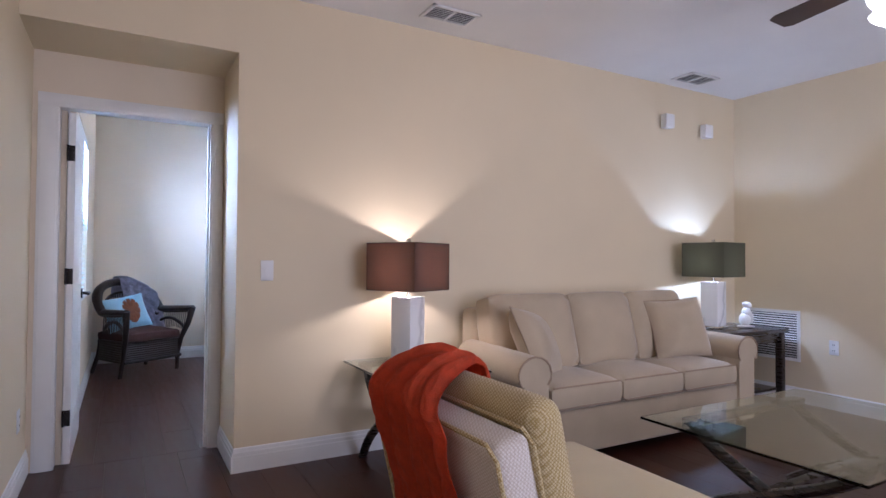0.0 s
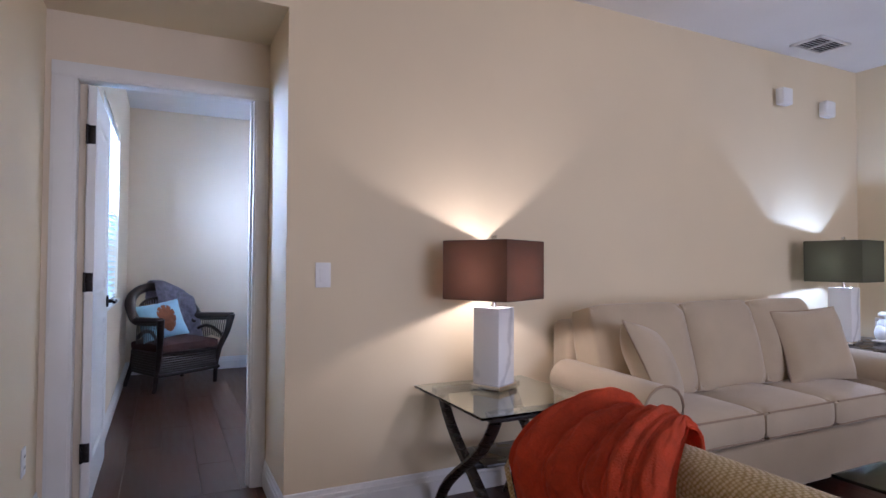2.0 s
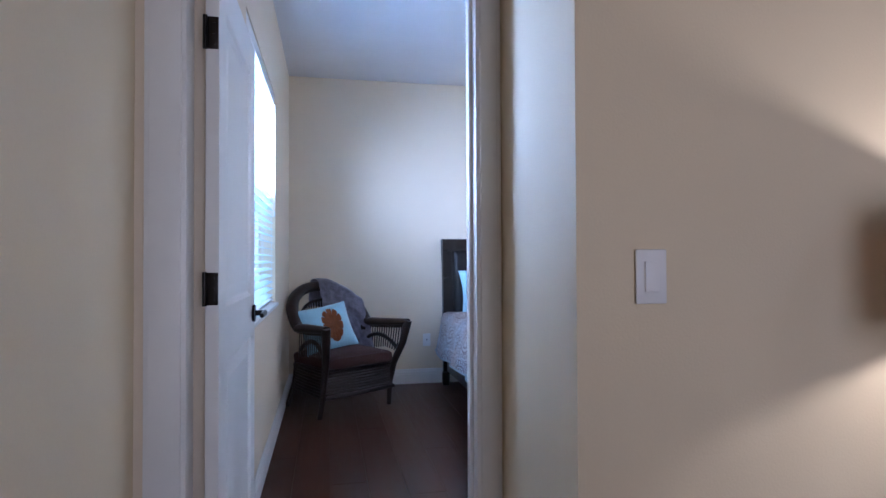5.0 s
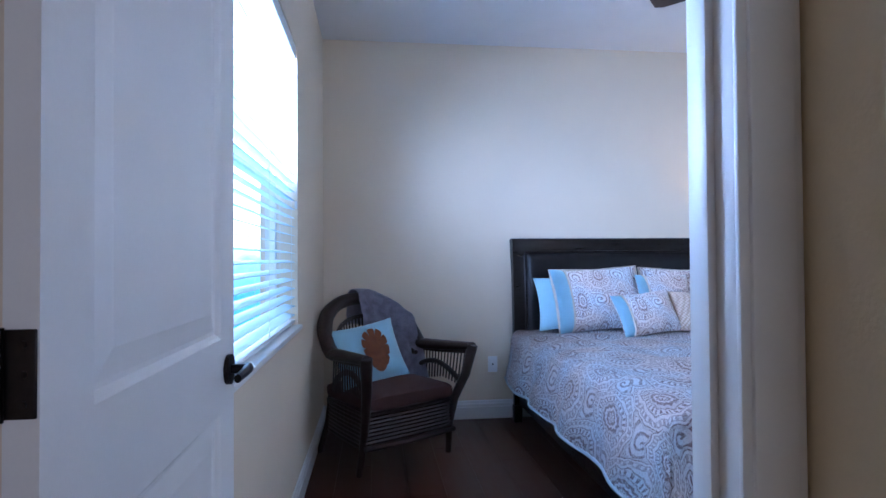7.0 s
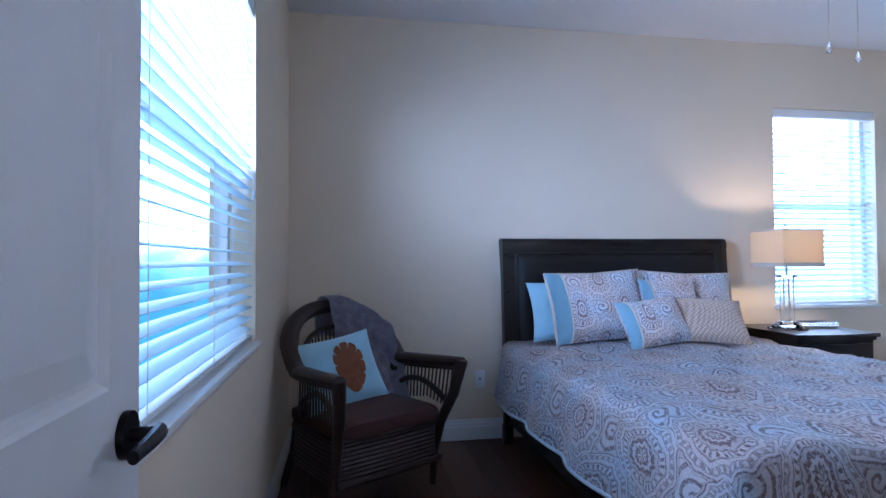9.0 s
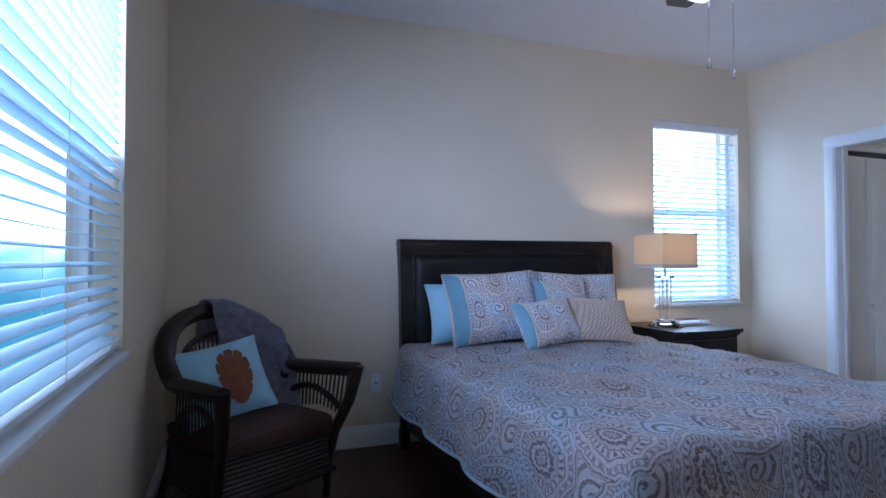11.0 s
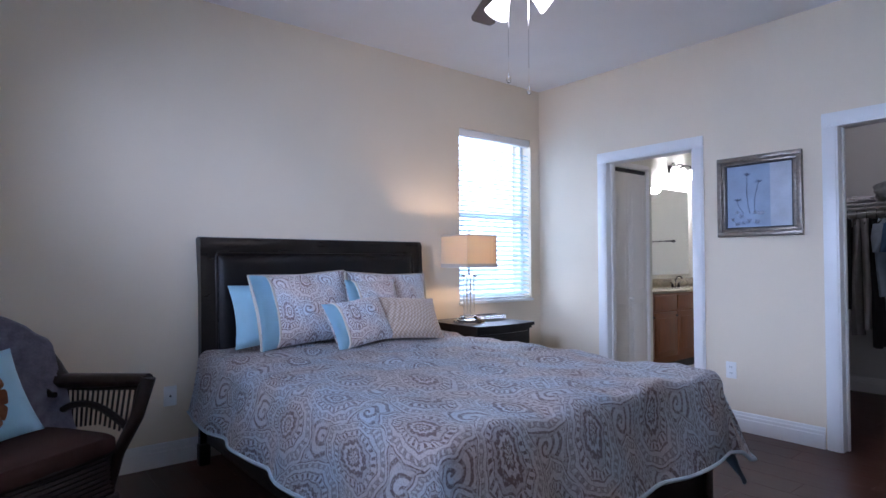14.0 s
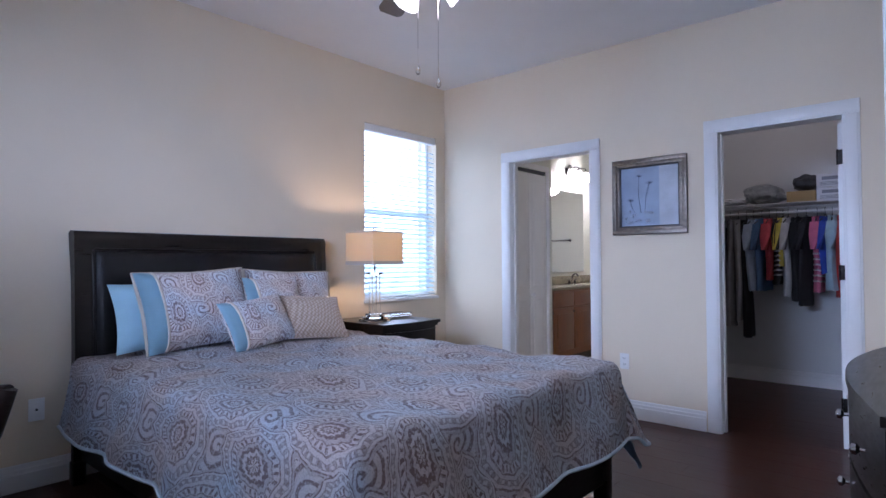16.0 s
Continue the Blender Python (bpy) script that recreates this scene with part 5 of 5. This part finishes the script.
for k in range(12):
    bm = B()
    x, z = rnd.uniform(-0.19, 0.04), rnd.uniform(-0.20, -0.10)
    for i in range(6):
        a = i * math.pi / 3 + k
        tube(bm, [(x, -0.0082, z), (x + 0.022 * math.cos(a), -0.0082, z + 0.014 * math.sin(a))], 0.005, 5, 0.2)
    part("printed_flower", bm, WHITEINK, PIC)

# ---- dresser ----
DR = thing("dresser", "black-brown bow-front dresser with crystal knobs", "dresser", pose(3.06, YS + 0.02, 0))


def demi(bm, x, y, bow, z0, z1, n=28):
    out = [(-x, 0)] + [(-x + 2 * x * k / n, y + bow * math.sin(math.pi * k / n)) for k in range(n + 1)] + [(x, 0)]
    lo = [bm.verts.new((*p, z0)) for p in out]
    hi = [bm.verts.new((*p, z1)) for p in out]
    bm.faces.new(lo[::-1]), bm.faces.new(hi)
    for k in range(len(out)):
        bm.faces.new((lo[k], lo[(k + 1) % len(out)], hi[(k + 1) % len(out)], hi[k]))
    return bm


part("top", demi(B(), 0.80, 0.09, 0.14, 0.775, 0.80), BEDWOOD, DR)
part("carcass", demi(B(), 0.77, 0.07, 0.14, 0.08, 0.774), BEDWOOD, DR)
for z in (0.11, 0.33, 0.55):
    d = part("drawer_front", demi(B(), 0.74, 0.085, 0.14, z, z + 0.205), BEDWOOD, DR)
    for x in (-0.55, -0.15, 0.15, 0.55):
        bm = lathe(B(), [(0.006, 0), (0.006, 0.012), (0.016, 0.02), (0.016, 0.03), (0.006, 0.036)], 0, 0, 12)
        bmesh.ops.transform(bm, matrix=pose(x, 0.085 + 0.14 * math.sin(math.pi * (x + 0.74) / 1.48), z + 0.10, -90), verts=bm.verts)
        part("knob", bm, CHROME, d, "polished knob")
for x in (-0.72, 0.72):
    part("foot", box(B(), x - 0.03, x + 0.03, 0.01, 0.07, 0, 0.079, 0.005), BEDWOOD, DR)

# ---- closet ----
SH = thing("wire_shelf", "white wire closet shelf with hanging rod", "shelf", pose(0, 0, 0))
for k in range(16):
    x = 6.46 + k * 0.0215
    part("shelf_wire", tube(B(), [(x, 4.02, 1.665), (x, 5.73, 1.665)], 0.0022, 5), WIRE, SH)
for z in (1.668, 1.63):
    part("front_rail", tube(B(), [(6.455, 4.02, z), (6.455, 5.73, z)], 0.004, 6), WIRE, SH)
bm = B()
for k in range(58):
    y = 4.03 + k * 0.029
    tube(bm, [(6.455, y, 1.632), (6.455, y, 1.671), (6.797, y, 1.671)], 0.0014, 4)
tagged(part("cross_wires", bm, WIRE, SH), kind="stuff")
for y in (4.3, 5.5):
    part("bracket", tube(B(), [(6.46, y, 1.655), (6.79, y, 1.40)], 0.006, 6), WIRE, SH)
part("hanging_rod", tube(B(), [(6.52, 4.02, 1.59), (6.52, 5.73, 1.59)], 0.012, 10), WIRE, SH)


def garment(label, y, color, length, width, stripe=None, trousers=False):
    root = thing("garment", label, "clothes", pose(6.52, y, 1.59, 0, 0, rnd.uniform(-12, 12)), "clothes on the rod")
    bm = tube(B(), [(0.012 * math.cos(radians(a)), 0, 0.018 + 0.014 * math.sin(radians(a)) - 0.004) for a in range(-30, 200, 25)] + [(0, 0, -0.03)], 0.002, 5)
    tube(bm, [(-width / 2, 0, -0.10), (0, 0, -0.035), (width / 2, 0, -0.10)], 0.005, 6)
    part("hanger", bm, SLOT, root)
    th = rnd.uniform(0.028, 0.045)
    ph = rnd.uniform(0, 6)

    def fn(u, v):
        a = u * 2 * math.pi
        wd = width / 2 * (0.82 if trousers else (0.55 + 0.45 * min(1, v * 5)) * (1 - 0.10 * v))
        z = -0.045 - v * length - (0.05 * abs(math.cos(a)) * min(1, v * 6 + 0.2) if v < 0.3 else 0.045)
        fold = 1 + 0.5 * math.sin(a * 3 + ph + v * 2) * v
        return Vector((wd * math.cos(a), th * math.sin(a) * fold + 0.01 * math.sin(v * 4 + ph), z + wobble((a, v, ph), 2, 0.012)))
    cloth = mat("garment_cloth", color, 0.9, vary=0.25, scale=14, grain=0.3, grain_scale=200)
    part("cloth", sheet(B(), fn, 20, 14), cloth, root)
    if not trousers:
        for s in (-1, 1):
            part("sleeve", tube(B(), [(s * width * 0.42, 0, -0.11), (s * width * 0.50, 0.01, -0.22), (s * width * 0.50, 0.012, -0.34)], [0.05, 0.048, 0.042], 8, 0.7), cloth, root)
    if stripe:
        band = mat("stripe_cloth", stripe, 0.9, vary=0.15)
        bm = B()
        for k in range(2, 12):
            v = k / 13
            tube(bm, [fn(u / 16, v) * 1.0 + Vector((0, 0, 0)) for u in range(17)], 0.008, 5)
        part("stripes", bm, band, root)


WARD = [("black printed top", 5.62, (0.02, 0.02, 0.025), 0.72, None, 0), ("grey checked blouse", 5.57, (0.20, 0.19, 0.19), 0.60, None, 0), ("orange-red blouse", 5.53, (0.50, 0.12, 0.05), 0.45, None, 0),
        ("black dress", 5.49, (0.02, 0.02, 0.02), 0.74, None, 0), ("grey trousers", 5.42, (0.30, 0.29, 0.28), 0.95, None, 1), ("pale grey trousers", 5.35, (0.45, 0.44, 0.42), 0.90, None, 1), ("black trousers", 5.28, (0.015, 0.015, 0.018), 1.05, None, 1),
        ("pale blue shirt", 5.22, (0.45, 0.55, 0.66), 0.62, None, 0), ("denim shirt", 5.15, (0.10, 0.20, 0.36), 0.62, None, 0), ("coral pink top", 5.09, (0.70, 0.10, 0.12), 0.52, None, 0), ("black and white striped top", 5.03, (0.03, 0.03, 0.03), 0.56, (0.7, 0.7, 0.68), 0),
        ("yellow top", 4.98, (0.75, 0.60, 0.10), 0.40, None, 0), ("white blouse", 4.94, (0.66, 0.65, 0.64), 0.66, None, 0), ("black cardigan", 4.87, (0.015, 0.015, 0.018), 0.70, None, 0), ("black jacket", 4.80, (0.02, 0.02, 0.022), 0.74, None, 0),
        ("pink striped top", 4.72, (0.68, 0.16, 0.26), 0.62, (0.75, 0.6, 0.6), 0), ("royal blue top", 4.66, (0.04, 0.08, 0.42), 0.46, None, 0), ("pale blue dotted blouse", 4.61, (0.42, 0.58, 0.64), 0.60, None, 0), ("red cardigan", 4.54, (0.50, 0.04, 0.03), 0.66, None, 0), ("orange top", 4.48, (0.70, 0.18, 0.03), 0.50, None, 0)]
for lab, y, col, ln, st, tr in WARD:
    garment(lab + " on a hanger in the closet", y, col, ln, 0.32, st, bool(tr))


def carton(name, label, m, w, d, h, material, bars=True):
    root = thing(name, label, "box", m)
    part("carton", box(B(), -w / 2, w / 2, -d / 2, d / 2, 0, h, 0.004), material, root)
    part("lid_seam", box(B(), -w / 2 - 0.001, w / 2 + 0.001, -0.012, 0.012, h - 0.001, h + 0.001), CARD, root)
    if bars:
        bm = box(B(), -w / 2 - 0.002, -w / 2, -0.06, 0.06, h * 0.55, h * 0.80)
        for k in range(3):
            box(bm, -w / 2 - 0.002, -w / 2, -0.075, 0.075, h * (0.15 + 0.1 * k), h * (0.19 + 0.1 * k))
        part("printing", bm, mat("grey_print", (0.25, 0.26, 0.30), 0.7), root)
    return root


carton("white_box", "white carton with grey printing on the shelf", pose(6.62, 4.62, 1.673), 0.24, 0.20, 0.115, PAPERBOX)
carton("white_box", "white carton with grey printing stacked on another", pose(6.62, 4.62, 1.789), 0.24, 0.20, 0.115, PAPERBOX)
carton("shoe_box", "yellow-brown cardboard shoe box on the shelf", pose(6.62, 4.84, 1.673), 0.22, 0.22, 0.10, CARD, False)


def lump(name, label, m, sx, sy, sz, material, seed):
    bm = B()
    bmesh.ops.create_icosphere(bm, subdivisions=4, radius=1)
    for v in bm.verts:
        p = v.co.copy()
        k = 1 + wobble(p + Vector((seed, 0, 0)), 1.8, 0.35) + wobble(p + Vector((seed, 5, 0)), 6, 0.10)
        v.co = Vector((p.x * sx * k, p.y * sy * k, max(-0.92, p.z) * sz * (k if p.z > -0.5 else 1) + sz * 0.92))
    solid(name, bm, material, label, "bag", "", m)


lump("plastic_bag", "dark plastic bag on the shoe box", pose(6.62, 4.80, 1.775), 0.09, 0.11, 0.075, BLACKBAG, 1)
lump("storage_bag", "clear zipped bag of folded linen on the shelf", pose(6.62, 5.15, 1.673), 0.13, 0.17, 0.10, BAG, 3)
lump("folded_linen", "pale folded linen heap on the shelf", pose(6.62, 5.46, 1.673), 0.13, 0.16, 0.04, PAPERBOX, 7)

CLT = thing("closet_light", "small white glass closet ceiling light, lit", "ceiling lamp", pose(5.9, 4.95, ZC))
part("base", lathe(B(), [(0.07, 0.0), (0.07, -0.025), (0.05, -0.03)]), TRIM, CLT)
part("glass_shade", lathe(B(), [(0.06, -0.031), (0.085, -0.06), (0.07, -0.10), (0.02, -0.115)]), OPAL, CLT)

# ---- bathroom ----
VA = thing("vanity_cabinet", "cherry wood bathroom vanity with panel doors", "cabinet", pose(6.30, 7.33, 0.04))
part("carcass", box(B(), -0.72, 2.18, -0.24, 0.28, 0.06, 0.80, 0.004), CABINET, VA)
part("toe_kick", box(B(), -0.70, 2.16, -0.18, 0.28, -0.04, 0.059), SLOT, VA)
for x0, x1 in ((-0.70, -0.26), (-0.24, 0.20), (0.22, 0.66), (0.68, 1.12), (1.14, 1.58), (1.60, 2.14)):
    d = part("cabinet_door", box(B(), x0, x1, -0.26, -0.241, 0.13, 0.60, 0.004), CABINET, VA)
    part("raised_panel", box(B(), x0 + 0.06, x1 - 0.06, -0.266, -0.2605, 0.19, 0.54, 0.005), CABINET, d)
    knob = part("knob", lathe(B(), [(0.005, 0), (0.012, 0.012), (0.012, 0.02)], 0, 0, 10), BRONZE, d)
    knob.matrix_basis = pose(x1 - 0.03, -0.261, 0.56, 90)
    part("drawer_front", box(B(), x0, x1, -0.26, -0.241, 0.62, 0.78, 0.004), CABINET, VA)
CTP = thing("granite_countertop", "speckled granite vanity top with backsplash", "countertop", pose(6.30, 7.33, 0.84))
part("slab", box(B(), -0.74, 2.195, -0.27, 0.287, 0.001, 0.03, 0.006), STONE, CTP)
part("backsplash", box(B(), -0.74, 2.195, 0.262, 0.287, 0.031, 0.13, 0.004), STONE, CTP)
FA = thing("faucet", "dark bronze arched bathroom faucet with two handles", "faucet", pose(7.25, 7.50, 0.871))
part("spout", tube(B(), [(0, 0, 0), (0, 0, 0.08), (0, -0.02, 0.12), (0, -0.06, 0.13), (0, -0.09, 0.10)], 0.009, 10), BRONZE, FA)
for x in (-0.07, 0.07):
    bm = lathe(B(), [(0.018, 0), (0.014, 0.03), (0.008, 0.045)], x, 0, 12)
    tube(bm, [(x, 0, 0.042), (x + math.copysign(0.045, x), 0, 0.055)], 0.005, 8)
    part("tap_handle", bm, BRONZE, FA)
MI = thing("bath_mirror", "frameless wall mirror over the vanity", "mirror", pose(6.30, 7.615, 1.02))
part("mirror_plate", box(B(), -0.62, 1.48, -0.006, -0.001, 0, 1.06), MIRROR, MI, smooth=False)
VL = thing("vanity_light", "dark bronze three-light vanity fixture, lit", "wall lamp", pose(7.4, 7.615, 2.34))
part("back_plate", box(B(), -0.10, 0.10, -0.025, -0.001, -0.05, 0.05, 0.01), BRONZE, VL)
for x in (-0.2, 0, 0.2):
    part("arm", tube(B(), [(x * 0.4, -0.02, 0.0), (x * 0.7, -0.09, 0.06), (x, -0.14, 0.05), (x, -0.15, 0.0)], 0.007, 8), BRONZE, VL)
    part("glass_shade", lathe(B(), [(0.025, 0.0), (0.045, -0.03), (0.058, -0.12), (0.054, -0.12), (0.02, -0.02)], x, -0.15, 18), OPAL, VL, "lit opal glass shade")
TB = thing("towel_bar", "dark bronze towel bar on the bathroom wall", "towel bar", pose(8.499, 6.72, 1.48, 0, 0, 90))
part("bar", tube(B(), [(-0.3, 0.06, 0), (0.3, 0.06, 0)], 0.009, 10), BRONZE, TB)
for x in (-0.29, 0.29):
    part("post", tube(B(), [(x, 0.001, 0), (x, 0.06, 0)], [0.022, 0.012], 12), BRONZE, TB)

# ---- floor boards ----
board_mesh = {}


def board(x0, x1, y0, y1):
    key = (round(x1 - x0, 3), round(y1 - y0, 3))
    if key not in board_mesh:
        w_, l_ = key
        board_mesh[key] = finish("floor_board", box(B(), 0.0004, w_ - 0.0004, 0.0005, l_ - 0.0005, -0.012, 0.0, 0.0008, 1), FLOORWOOD, False)
    ob = new("floor_board", board_mesh[key])
    ob.parent, ob.location = floor, (x0, y0, 0)


def lay(x0, x1, y0, y1, w=0.19, l=1.83):
    k = math.ceil((x1 - x0) / w)
    for i in range(k):
        a, c = x0 + i * w, min(x0 + (i + 1) * w, x1)
        s = y0 - (0, 0.9, 0.45, 1.35, 0.65)[i % 5]
        while s < y1:
            p, q = max(s, y0), min(s + l, y1)
            if q - p > 0.02:
                board(a, c, p, q)
            s += l


lay(0.07, 5.53, -3.0, 3.82)
lay(0.2, 4.85, 3.82, 7.47)
lay(4.85, 6.8, 3.9, 5.75)
solid("floor_bath", box(B(), 4.85, 8.5, 5.85, 7.62, -0.011, -0.001), mat("beige_floor_tile", (0.45, 0.38, 0.29), 0.4, vary=0.15, scale=4), "beige bathroom floor", "floor")
